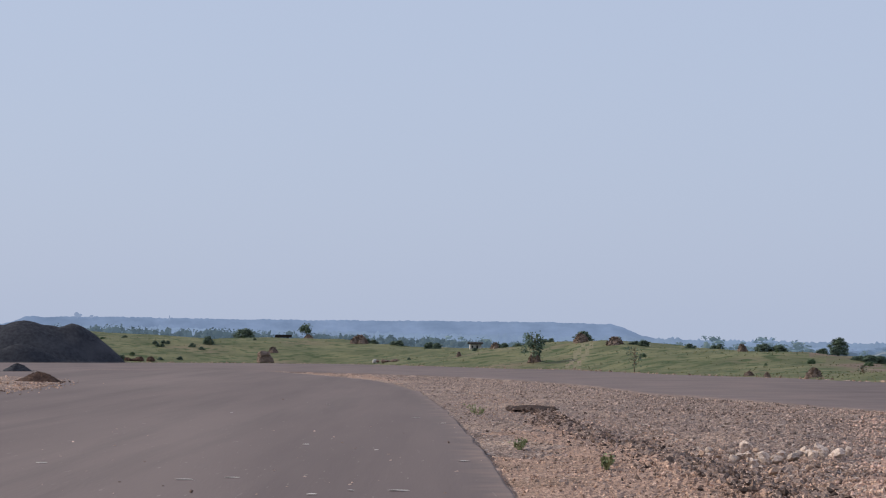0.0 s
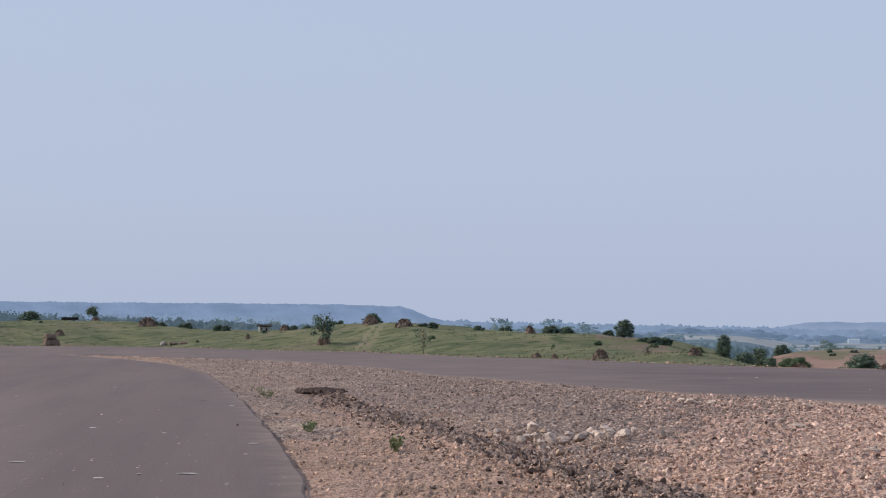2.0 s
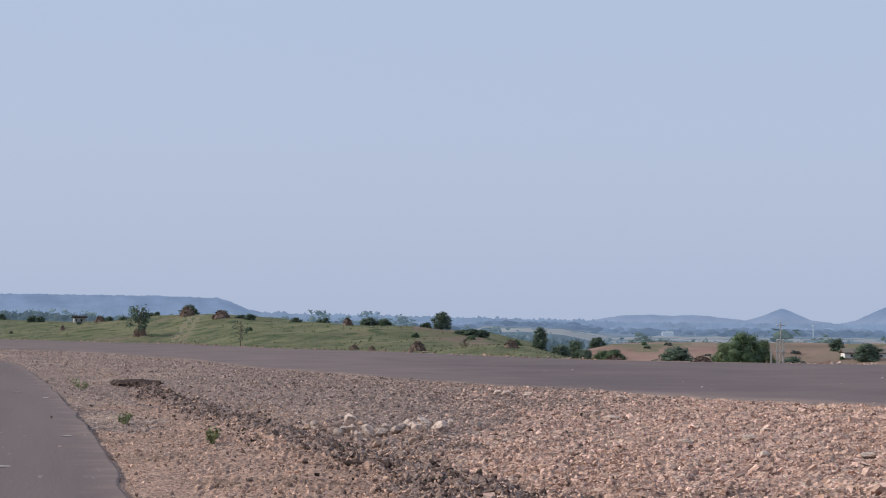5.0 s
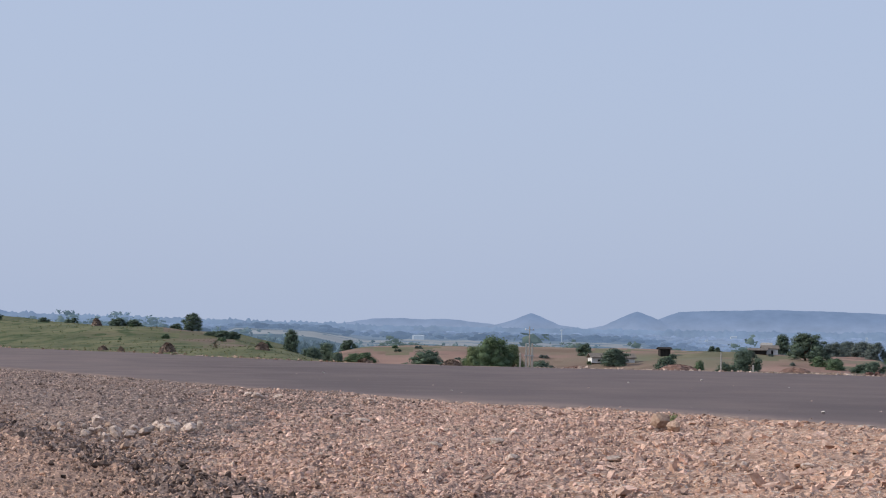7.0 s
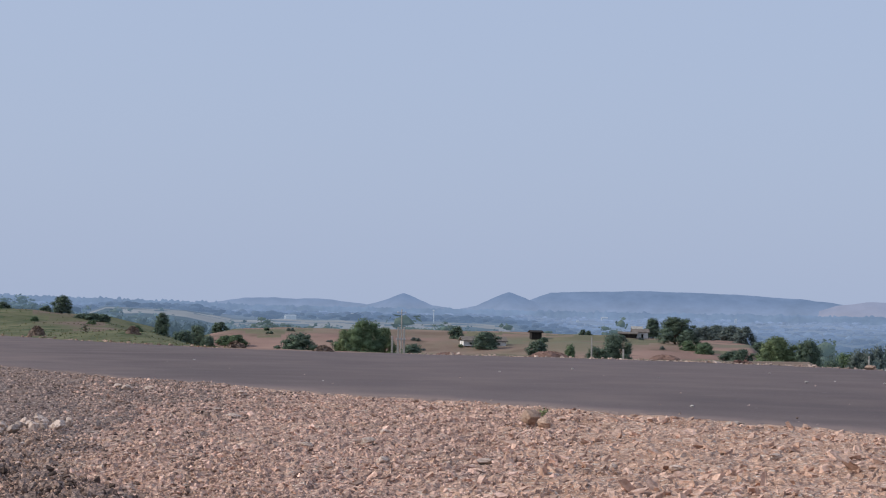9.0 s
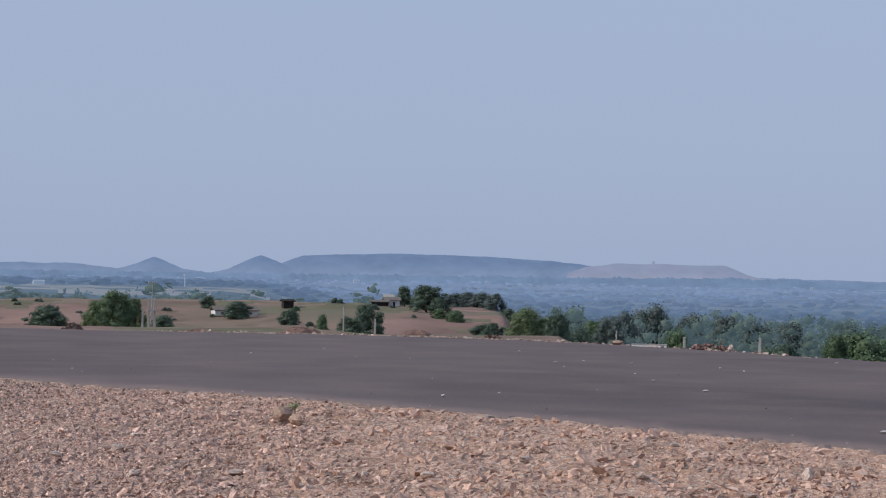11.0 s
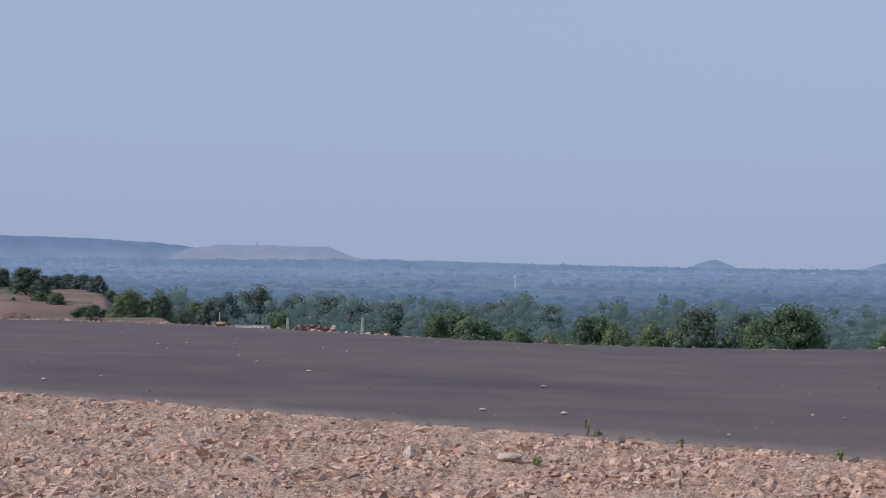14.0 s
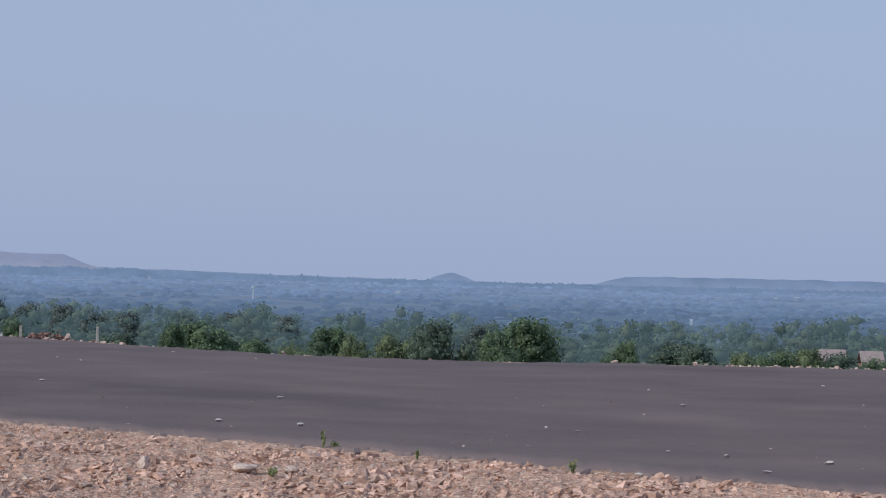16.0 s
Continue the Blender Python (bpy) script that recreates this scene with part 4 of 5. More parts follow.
# thin young trees, nearly bare
def sparse_tree(b, d, w, h, crown, label):
    r = np.random.default_rng(int(abs(b) * 100) + 5)
    ob = thing("young_tree", spot(b, d, -0.05), label, "tree", "young trees on the bank")
    chunks, tips = [limb(r, (0, 0, -0.1), (0.03 * w, 0, h * 0.95), 0.05 * h / 3, 0.015)], []
    for k in range(22):
        z = h * r.uniform(0.3, 0.95)
        a = r.uniform(0, 6.3)
        reach = w * r.uniform(0.25, 0.52) * (1.1 - 0.4 * z / h)
        tip = (reach * math.cos(a), reach * math.sin(a), z + h * r.uniform(0.02, 0.12))
        chunks.append(limb(r, (0.01, 0, z), tip, 0.03, 0.012, 4))
        tips.append(tip)
    v, f = join(chunks)
    mesh_object("trunk", v, f, BARK, ob)
    tips = np.array(tips)
    n = int(crown)
    c = tips[r.integers(0, len(tips), n)] * (1, 1, 1) + r.normal(0, 0.09 * w, (n, 3))
    v, f = leaves(r, c, np.tile([0, 0, 1.0], (n, 1)), 0.055 * w)
    mesh_object("leaves", v, f, LEAF_DARK, ob)


SPARSE = [
    (-3.47, 388.8, 2.33, 2.76), (2.29, 283, 2.69, 3.74), (4.84, 238, 2.14, 2.83), (10.51, 194.5, 0.88, 0.96),
]
for row, n, text in zip(SPARSE, (900, 760, 110, 60), ("slender grey-green young tree on the bank's crest", "slender young tree rising from a hay heap",
                                                      "nearly bare young tree beside the asphalt", "small dry sapling beside the asphalt")):
    sparse_tree(*row, n, text)


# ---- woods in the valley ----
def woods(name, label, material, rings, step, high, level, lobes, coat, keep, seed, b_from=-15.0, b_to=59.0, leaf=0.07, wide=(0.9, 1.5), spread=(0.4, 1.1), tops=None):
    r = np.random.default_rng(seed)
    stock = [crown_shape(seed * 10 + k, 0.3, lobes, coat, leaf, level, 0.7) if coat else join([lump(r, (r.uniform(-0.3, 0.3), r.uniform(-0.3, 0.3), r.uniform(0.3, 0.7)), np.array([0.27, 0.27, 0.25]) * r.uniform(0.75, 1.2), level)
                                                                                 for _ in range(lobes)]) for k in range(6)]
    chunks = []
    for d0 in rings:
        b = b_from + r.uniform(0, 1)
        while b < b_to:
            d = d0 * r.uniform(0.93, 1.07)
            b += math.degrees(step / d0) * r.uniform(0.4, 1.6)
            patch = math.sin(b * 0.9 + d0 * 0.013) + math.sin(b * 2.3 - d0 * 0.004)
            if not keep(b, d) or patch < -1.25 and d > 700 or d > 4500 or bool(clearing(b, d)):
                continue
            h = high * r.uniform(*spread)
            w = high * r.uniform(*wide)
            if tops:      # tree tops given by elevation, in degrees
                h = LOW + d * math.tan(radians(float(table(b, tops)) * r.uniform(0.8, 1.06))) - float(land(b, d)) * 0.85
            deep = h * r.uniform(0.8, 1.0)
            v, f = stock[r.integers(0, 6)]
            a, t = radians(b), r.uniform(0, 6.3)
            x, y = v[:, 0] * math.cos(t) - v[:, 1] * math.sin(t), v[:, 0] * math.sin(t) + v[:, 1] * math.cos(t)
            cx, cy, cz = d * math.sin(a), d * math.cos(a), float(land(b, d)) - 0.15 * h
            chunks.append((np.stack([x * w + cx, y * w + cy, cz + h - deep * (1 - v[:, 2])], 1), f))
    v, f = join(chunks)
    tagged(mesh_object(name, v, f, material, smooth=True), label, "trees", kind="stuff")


def past_rim(b, d):
    return d > 560 or (b > 28.5 and d > 215 + 20 * max(0.0, 34 - b))


def on_terrace(b, d):
    return 1330 < d < 1960 and 10.4 < b < 21.8


woods("woodland", "dense green woods filling the valley", WOOD_1, np.geomspace(205, 330, 7), 6.5, 7.4, 1, 14, 1500, lambda b, d: b > 28 and past_rim(b, d), 51, leaf=0.024, wide=(0.7, 1.2))
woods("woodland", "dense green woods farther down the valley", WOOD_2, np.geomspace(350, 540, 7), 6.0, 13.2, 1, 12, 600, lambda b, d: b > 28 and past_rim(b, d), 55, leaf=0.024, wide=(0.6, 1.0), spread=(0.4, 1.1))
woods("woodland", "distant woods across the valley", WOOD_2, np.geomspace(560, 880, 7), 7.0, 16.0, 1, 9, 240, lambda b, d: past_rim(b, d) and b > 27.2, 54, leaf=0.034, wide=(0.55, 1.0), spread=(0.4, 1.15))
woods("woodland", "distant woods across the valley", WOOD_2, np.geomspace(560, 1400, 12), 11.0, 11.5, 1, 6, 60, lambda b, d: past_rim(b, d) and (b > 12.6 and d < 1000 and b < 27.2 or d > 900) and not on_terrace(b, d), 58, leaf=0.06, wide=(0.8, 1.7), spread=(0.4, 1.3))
woods("woodland", "far woods hazed blue, reaching the horizon", WOOD_3, np.geomspace(1450, 4480, 26), 13.0, 9.0, 1, 3, 0, lambda b, d: not on_terrace(b, d), 53, wide=(1.4, 2.8))
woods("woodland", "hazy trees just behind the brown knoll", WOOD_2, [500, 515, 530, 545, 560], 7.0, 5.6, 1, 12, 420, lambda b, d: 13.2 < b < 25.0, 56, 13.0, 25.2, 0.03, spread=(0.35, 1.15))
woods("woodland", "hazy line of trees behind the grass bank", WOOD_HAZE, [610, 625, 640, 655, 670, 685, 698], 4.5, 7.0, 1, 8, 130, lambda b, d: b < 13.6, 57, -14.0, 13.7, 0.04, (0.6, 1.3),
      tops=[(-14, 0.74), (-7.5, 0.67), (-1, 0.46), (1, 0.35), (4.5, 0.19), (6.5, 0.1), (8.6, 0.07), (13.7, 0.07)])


# lone trees and a mast on the far hill
r = np.random.default_rng(95)
for b, el, w, h in ((-9.2, 0.7, 17, 12), (-8.85, 0.69, 10, 9)):
    ob = thing("far_tree", (4640 * math.sin(radians(b)), 4640 * math.cos(radians(b)), LOW + 4640 * math.tan(radians(el)) - 6), "hazy blue tree on top of a far hill", "tree", "trees on the far hill")
    v, f = join([lump(r, (r.normal(0, w * 0.22), r.normal(0, w * 0.2), h * r.uniform(0.5, 0.85)), np.array([0.3, 0.3, 0.24]) * w * r.uniform(0.6, 1), 1) for _ in range(7)])
    mesh_object("crown", v, f, HILLS, ob)
    v, f = limb(r, (0, 0, 0), (0, 0, h * 0.6), 0.8, 0.5)
    mesh_object("trunk", v, f, HILLS, ob)
ob = thing("hill_mast", (4640 * math.sin(radians(-6.9)), 4640 * math.cos(radians(-6.9)), LOW + 4640 * math.tan(radians(0.63)) - 3), "thin hazy mast on top of a far hill", "mast")
part("shaft", box_bm(2.6, 2.6, 11.0, (0, 0, 0), 0.2, 0.6), HILLS, ob)


# ---- hay and heaps ----
def heap_shape(seed, w, depth, h, rough, level=3, sharp=1.0, peaks=()):
    """A heap of loose stuff on the ground: a dome over a round foot, uneven all over, optionally with more peaks (x, radius, height)."""
    r = np.random.default_rng(seed)
    n, m = 40, 16
    vs = []
    for k in range(m + 1):
        u = k / m
        t = np.arange(n) / n * 2 * math.pi
        foot = 1 + rough * 0.35 * (np.sin(3 * t + seed) + np.sin(5 * t + 2 * seed)) / 2
        x, y = np.cos(t) * u * foot * w / 2, np.sin(t) * u * foot * depth / 2
        z = h * (1 - u ** (1 + sharp))
        if len(peaks):
            z = np.zeros(n)
            for px, pr, ph in peaks:
                q = np.hypot(x - px, y * w / depth) / pr
                z = np.maximum(z, ph * np.clip(1 - q ** 1.45, 0, 1))
        z = z + r.normal(0, rough * h * 0.1, n) * (u < 1) - 0.03 * (k == m) * max(h, 1)
        x, y = x + r.normal(0, rough * w * 0.02, n), y + r.normal(0, rough * w * 0.02, n)
        vs.append(np.stack([x, y, z], 1) if k else np.array([[0, 0, np.max(z)]]))
    v = np.concatenate(vs)
    f = [(0, 1 + i, 1 + (i + 1) % n) for i in range(n)]
    for k in range(m - 1):
        for i in range(n):
            j = (i + 1) % n
            p, q = 1 + k * n, 1 + (k + 1) * n
            f += [(p + i, q + i, q + j), (p + i, q + j, p + j)]
    return v, np.array(f)


HAY = [
    (-3.4, 380.6, 1.52, 0.49), (-2.12, 369.7, 2.96, 1.16), (1.32, 326.1, 1.3, 0.84), (3.5, 306.1, 1.99, 1.07), (4.34, 293.6, 2.2, 0.91), (7.53, 261.1, 1.18, 0.78),
    (0.4, 314.5, 0.79, 0.67), (2.32, 285, 1.71, 1.06), (9.32, 204, 1.53, 0.79), (7.71, 213.5, 0.91, 0.41), (8.15, 208.5, 0.63, 0.41), (-4.3, 354, 1.5, 0.85),
    (11.68, 194, 1.26, 0.58), (14.28, 310.25, 3.56, 1.51), (16.48, 163.5, 1.39, 0.36),
]
for i, (b, d, w, h) in enumerate(HAY):
    ob = thing("haystack", spot(b, d, -0.03), "weathered brown haystack on the grass", "haystack", "haystacks", turn=-radians(b))
    v, f = heap_shape(i + 3, w, w * 0.9, h, 0.6, sharp=1.4)
    mesh_object("body", v, f, STRAW, ob)
    r = np.random.default_rng(i + 70)
    pick = r.integers(0, len(v), 260)
    nrm = v[pick] / (np.linalg.norm(v[pick], axis=1)[:, None] + 1e-6)
    lv, lf = leaves(r, v[pick], nrm, 0.09 * w)
    tagged(mesh_object("loose_straw", lv, lf, STRAW, ob), kind="stuff")
BLOCKS = [
    (-4.49, 339, 2.37, 1.66),
]
for b, d, w, h in BLOCKS:
    ob = thing("haystack", spot(b, d, -0.05), "square-cut brown haystack beside the asphalt", "haystack", "haystacks", turn=-radians(b) + 0.3)
    for nm, sx, sz, at in (("lower_bale", w, h * 0.62, (0, 0, 0)), ("upper_bale", w * 0.7, h * 0.42, (-0.1 * w, 0, h * 0.6))):
        bm = box_bm(sx, w * 0.7, sz, at, 0.08 * w, 0.88)
        bmesh.ops.subdivide_edges(bm, edges=bm.edges[:], cuts=3, use_grid_fill=True)
        for vert in bm.verts:
            vert.co += Vector(noise.noise_vector(vert.co * 2.2)) * 0.09 * w
        part(nm, bm, STRAW, ob)

PILES = [
    (-10.37, 330.5, 28.09, 5.98), (-10.64, 221.5, 2.88, 0.76), (-10.11, 158.5, 3.33, 0.73),
]
b, d, w, h = PILES[0]
ob = thing("aggregate_pile", spot(b, d, -0.05), "large pile of black crushed aggregate at the asphalt's edge", "pile", turn=-radians(b))
v, f = heap_shape(5, w, w * 0.6, h, 0.05, peaks=[(-w * 0.03, w * 0.45, h), (w * 0.22, w * 0.275, h * 0.94), (w * 0.1, w * 0.33, h * 0.9), (-w * 0.2, w * 0.35, h * 0.93)])
ang = np.arctan2(v[:, 1], v[:, 0])
v[:, 2] -= 0.16 * (0.5 + 0.5 * np.sin(ang * 34 + 2 * np.sin(ang * 7))) * np.clip(v[:, 2] / 1.5, 0, 1) * np.clip((5.6 - v[:, 2]) / 1.0, 0, 1)
mesh_object("body", v, f, BLACK_PILE, ob, smooth=True)
v, f = heap_shape(6, w * 0.62, w * 0.25, h * 0.48, 0.08, peaks=[(-w * 0.14, w * 0.2, h * 0.47), (w * 0.06, w * 0.22, h * 0.44)])
mesh_object("front_body", v + np.array([-w * 0.1, -w * 0.24, 0]), f, BLACK_PILE, ob, smooth=True)
v, f = heap_shape(7, w * 0.14, w * 0.1, h * 0.2, 0.2)
mesh_object("spill", v + np.array([-w * 0.3, -w * 0.33, 0]), f, BROWN_PILE, ob, smooth=True)
for (b, d, w, h), mat, text in zip(PILES[1:], (BLACK_PILE, BROWN_PILE), ("small pile of dark aggregate on a dirt patch", "small pile of loose red-brown earth")):
    ob = thing("earth_pile", spot(b, d), text, "pile", turn=-radians(b))
    v, f = heap_shape(9, w, w * 0.8, h, 0.4, sharp=0.6)
    mesh_object("body", v, f, mat, ob)
    r = np.random.default_rng(9)
    cl = [lump(r, (r.normal(0, w * 0.3), r.normal(0, w * 0.25), 0.03), r.uniform(0.03, 0.09, 3) * w * 0.5, 1) for _ in range(60)]
    v, f = join(cl)
    tagged(mesh_object("loose_earth", v, f, mat, ob), kind="stuff")
# dirt patch that laps over the asphalt under the small piles
v, f = heap_shape(12, 13.0, 66.0, 0.1, 0.25, sharp=3)
ob = mesh_object("dirt_patch", v, f, GREY_GRAVEL, smooth=True)
ob.matrix_world = Matrix.Translation(spot(-11.7, 158, 0.02)) @ Matrix.Rotation(radians(9.5), 4, "Z")
tagged(ob, "patch of trodden brown dirt on the asphalt", "dirt", kind="structure")

MOUNDS = [
    (22.16, 161, 2.6, 0.68), (32.34, 138, 2.76, 0.82), (25.1, 160, 2, 0.12), (19.66, 165, 2.48, 0.3),
]
for i, (b, d, w, h) in enumerate(MOUNDS):
    ob = thing("earth_mound", spot(b, d, -0.05), "low mound of red earth at the asphalt's edge", "mound", "earth mounds", turn=-radians(b))
    v, f = heap_shape(20 + i, w * 1.15, w * 0.8, (0.45, 0.5, 0.35, 0.35)[i], 0.5, sharp=1.6)
    mesh_object("earth", v, f, RED_EARTH, ob)
BRICK = surface("broken red brick", (0.15, 0.084, 0.07), (0.29, 0.178, 0.15), 6.0, 0.95, 0.4, 20.0, per_object=0.35)
r = np.random.default_rng(411)
me = bpy.data.meshes.new("brick")
bm = box_bm(0.3, 0.16, 0.12, bevel=0.015)
for vert in bm.verts:
    vert.co += Vector(noise.noise_vector(vert.co * 9)) * 0.03
bm.to_mesh(me)
bm.free()
me.materials.append(BRICK)
for b, d, wide, n in ((32.45, 137.0, 2.6, 84), (33.1, 134.6, 1.2, 20), (27.1, 153.2, 1.0, 12)):
    ob = thing("brick_heap", spot(b, d, -0.02), "heap of broken red bricks at the asphalt's edge", "brick heap", "brick heaps", turn=-radians(b))
    for k in range(n):
        p = new("brick", me)
        x = r.normal(0, wide * 0.4)
        high = 0.26 * wide * max(0.0, 1 - abs(x) / wide)
        p.matrix_local = Matrix.Translation((x, r.normal(0, 0.35), r.uniform(0, max(high, 0.02)))) @ Matrix.Rotation(r.uniform(0, 3.1), 4, "Z") @ Matrix.Rotation(r.normal(0, 0.5), 4, "X")
        p.parent = ob
ob = thing("stick_bundle", spot(32.75, 136.0), "dark broken sticks standing in a brick heap", "sticks", turn=0.4)
for k in range(6):
    v, f = limb(r, (r.normal(0, 0.12), r.normal(0, 0.1), -0.05), (r.normal(0, 0.3), r.normal(0, 0.2), r.uniform(0.5, 0.95)), 0.035, 0.02, 5)
    mesh_object("stick", v, f, BARK, ob)
ob = thing("cement_sack", spot(33.05, 134.2), "dusty white sack standing beside red bricks", "sack", turn=0.3)
bm = box_bm(0.32, 0.22, 0.42, (0, 0, 0), 0.08)
for vert in bm.verts:
    vert.co += Vector(noise.noise_vector(vert.co * 5)) * 0.06
    vert.co.x *= 1 - 0.5 * max(vert.co.z - 0.3, 0)
part("sack", bm, WHITEWASH, ob)
RUBBLE = [
    (-7.72, 338.5, 5.08, 0.8), (-1.33, 319, 3.99, 0.53), (-1.73, 324, 0.73, 0.62),
]
for i, (b, d, w, h) in enumerate(RUBBLE):
    r = np.random.default_rng(40 + i)
    ob = thing("rubble_heap", spot(b, d, -0.02), ("scatter of earth and stones beside the black pile", "low dark heap of brushwood and rubble", "pale stone block lying in the grass")[i],
               "rubble", turn=-radians(b))
    if i < 2:
        for k in range(14):
            v, f = lump(r, (0, 0, 0), r.uniform(0.4, 1.0, 3) * h * 0.7, 2)
            p = mesh_object("stone", v, f, (BROWN_PILE, CLOD)[i], ob)
            p.location = (r.uniform(-w / 2, w / 2), r.uniform(-0.8, 0.8), h * 0.2)
    else:
        v, f = lump(r, (0, 0, h * 0.4), (w / 2, w / 2, h * 0.55), 2, 0.12)
        mesh_object("stone", v, f, CHIP, ob)


# ---- buildings, posts and poles ----
def gable(w, dep, h, over=0.25):
    """A pitched roof slab, standing at z = 0, ridge along x."""
    t = 0.12
    prof = [(-dep / 2 - over, 0), (0, h), (dep / 2 + over, 0), (dep / 2 + over, t), (0, h + t), (-dep / 2 - over, t)]
    v = [(sx * (w / 2 + over), y, z) for sx in (-1, 1) for y, z in prof]
    f = [(i, (i + 1) % 6, 6 + (i + 1) % 6, 6 + i) for i in range(6)] + [(0, 5, 4, 1), (1, 4, 3, 2), (6, 7, 10, 11), (7, 8, 9, 10)]
    return v, f


def house(name, b, d, w, dep, h, wall_mat, roof_mat, label, windows=1, rise=0.35, turn=0.2, base=None, category="house"):
    place = spot(b, d, -0.1)
    if base is not None:
        place.z = base
    ob = thing(name, place, label, category, "houses", turn=-radians(b) + turn)
    part("wall", box_bm(w, dep, h * (1 - rise), bevel=0.02), wall_mat, ob)
    v, f = gable(w, dep, h * rise)
    p = mesh_object("roof", v, f, roof_mat, ob)
    p.location.z = h * (1 - rise)
    q = h * (1 - rise)
    if windows >= 0:
        part("door", box_bm(w * 0.14, 0.08, q * 0.75, (w * 0.12, -dep / 2 - 0.02, 0.02)), DARK_HOLE, ob)
    for k in range(windows):
        at = -w * 0.3 + k * w * 0.6
        win = part("window", box_bm(w * 0.12, 0.06, q * 0.32, (at, -dep / 2 - 0.02, q * 0.4)), DARK_HOLE, ob)
        part("sill", box_bm(w * 0.15, 0.12, 0.05, (at, -dep / 2 - 0.03, q * 0.4 - 0.05)), CONCRETE, win)
    return ob


HOUSES = [
    (20.51, 329.75, 7.09, 0.98), (21.84, 346.5, 1.56, 1.2), (24.37, 357.25, 3.57, 1.88), (52.21, 360, 4.5, 8.47), (53.18, 360, 3.6, 8.12),
]
b, d, w, h = HOUSES[0]
house("hut", b, d + 4, w * 0.9, 3.0, 1.35, WHITEWASH, THATCH, "low whitewashed hut with a wide thatched roof under a tree", 2, 0.45)
b, d, w, h = HOUSES[1]
# Solid walls in near-black, for the shed's shaded inside.
house("shed", b, d, w, 1.8, h + 0.1, DARK_HOLE, DARK_HOLE, "small dark open shed on the brown knoll", 0, 0.2)
b, d, w, h = HOUSES[2]
house("farmhouse", b + 0.1, d - 2, 2.3, 2.0, 1.35, WHITEWASH, THATCH, "small whitewashed farmhouse with a thatched roof among trees", 1, 0.35, 0.1)
# Its walls are near-black in place of shade beside the farmhouse.
house("cattle_shed", b - 0.2, d - 4, 2.6, 1.6, 0.85, DARK_HOLE, THATCH, "low dark cattle shed beside a farmhouse", -1, 0.3, 0.05)
house("storehouse", b + 0.02, d + 1.5, 1.3, 1.2, 1.9, WHITEWASH, CONCRETE, "small whitewashed storehouse with a grey roof among trees", 1, 0.25, 0.1)
for b, d, w, h in HOUSES[3:]:
    house("farmhouse", b, d, w * 0.9, 4.0, h - 0.5, MUD_WALL, CLAY_ROOF, "farmhouse with a faded pinkish roof among trees", 2, 0.25)
HUT = [
    (0.82, 340.1, 1.7, 0.81),
]
b, d, w, h = HUT[0]
house("field_hut", b, d, w, 1.5, h + 0.25, CONCRETE, DARK_HOLE, "small square grey hut on the crest of the bank", 1, 0.2, 0.1)
FARWHITE = [
    (15.62, 1940, 15.5, 3.9), (17.23, 2375, 10.7, 5.9), (22.89, 3715, 7.4, 6.5), (23.57, 4300, 19.4, 8.6), (26.86, 4300, 6.5, 10.8), (38.39, 1180, 4.1, 4.1),
    (41.3, 3370, 6.7, 6.7), (35.03, 4300, 8.6, 6.5), (48.71, 1900, 3.8, 6.2), (51.32, 3815, 13.4, 6.7), (50.81, 3710, 8.3, 5.6), (41.25, 3350, 5.9, 5),
]
for b, d, w, h in FARWHITE:
    house("far_house", b, d, w * 0.6, w * 0.4, h * 0.7 + 1.5, FAR_WALL, FAR_WALL, "small white building among far trees", -1, 0.2)
TOWERS = [
    (19.25, 1990, 3, 10.9), (37.64, 2710, 6.1, 17.6),
]
for b, d, w, h in [(b, d, w * 0.7, h * 0.75) for b, d, w, h in TOWERS]:
    ob = thing("water_tower", spot(b, d), "pale concrete water tower among far trees", "water tower", "water towers")
    part("shaft", box_bm(w * 0.5, w * 0.5, h * 0.8 + 3, (0, 0, 0), 0.2, 0.8), FAR_WALL, ob)
    part("tank", box_bm(w, w, h * 0.22, (0, 0, h * 0.8 + 3), 0.5), FAR_WALL, ob)
ob = thing("hill_tower", (4640 * math.sin(radians(31.08)), 4640 * math.cos(radians(31.08)), 35.0), "small hazy tower on top of a flat hill", "tower")
part("shaft", box_bm(4.5, 4.5, 6.0, (0, 0, 0), 0.3, 0.85), PALE_HILLS, ob)
part("cap", box_bm(5.5, 5.5, 1.6, (0, 0, 6.0), 0.3, 0.6), PALE_HILLS, ob)
CART = [
    (-4.04, 389.7, 2.92, 0.92),
]
b, d, w, h = CART[0]
ob = thing("farm_trailer", spot(b, d), "dark flat farm trailer parked on the bank's crest", "trailer", turn=-radians(b))
part("bed", box_bm(w, 1.5, 0.14, (0, 0, h * 0.5), 0.02), DARK_HOLE, ob)
for sy in (-0.72, 0.72):
    part("side_board", box_bm(w, 0.06, h * 0.4, (0, sy, h * 0.5 + 0.14), 0.01), DARK_HOLE, ob)
for sx in (-0.25, 0.25):
    for sy in (-0.8, 0.8):
        bm = bmesh.new()
        bmesh.ops.create_cone(bm, cap_ends=True, segments=16, radius1=h * 0.28, radius2=h * 0.28, depth=0.16, matrix=Matrix.Translation((sx * w, sy, h * 0.28)) @ Matrix.Rotation(math.pi / 2, 4, "X"))
        wheel = part("wheel", bm, BLACK_PILE, ob)
        bm = bmesh.new()
        bmesh.ops.create_cone(bm, cap_ends=True, segments=12, radius1=h * 0.13, radius2=h * 0.1, depth=0.22, matrix=Matrix.Translation((sx * w, sy, h * 0.28)) @ Matrix.Rotation(math.pi / 2, 4, "X"))
        part("hub", bm, METAL, wheel)

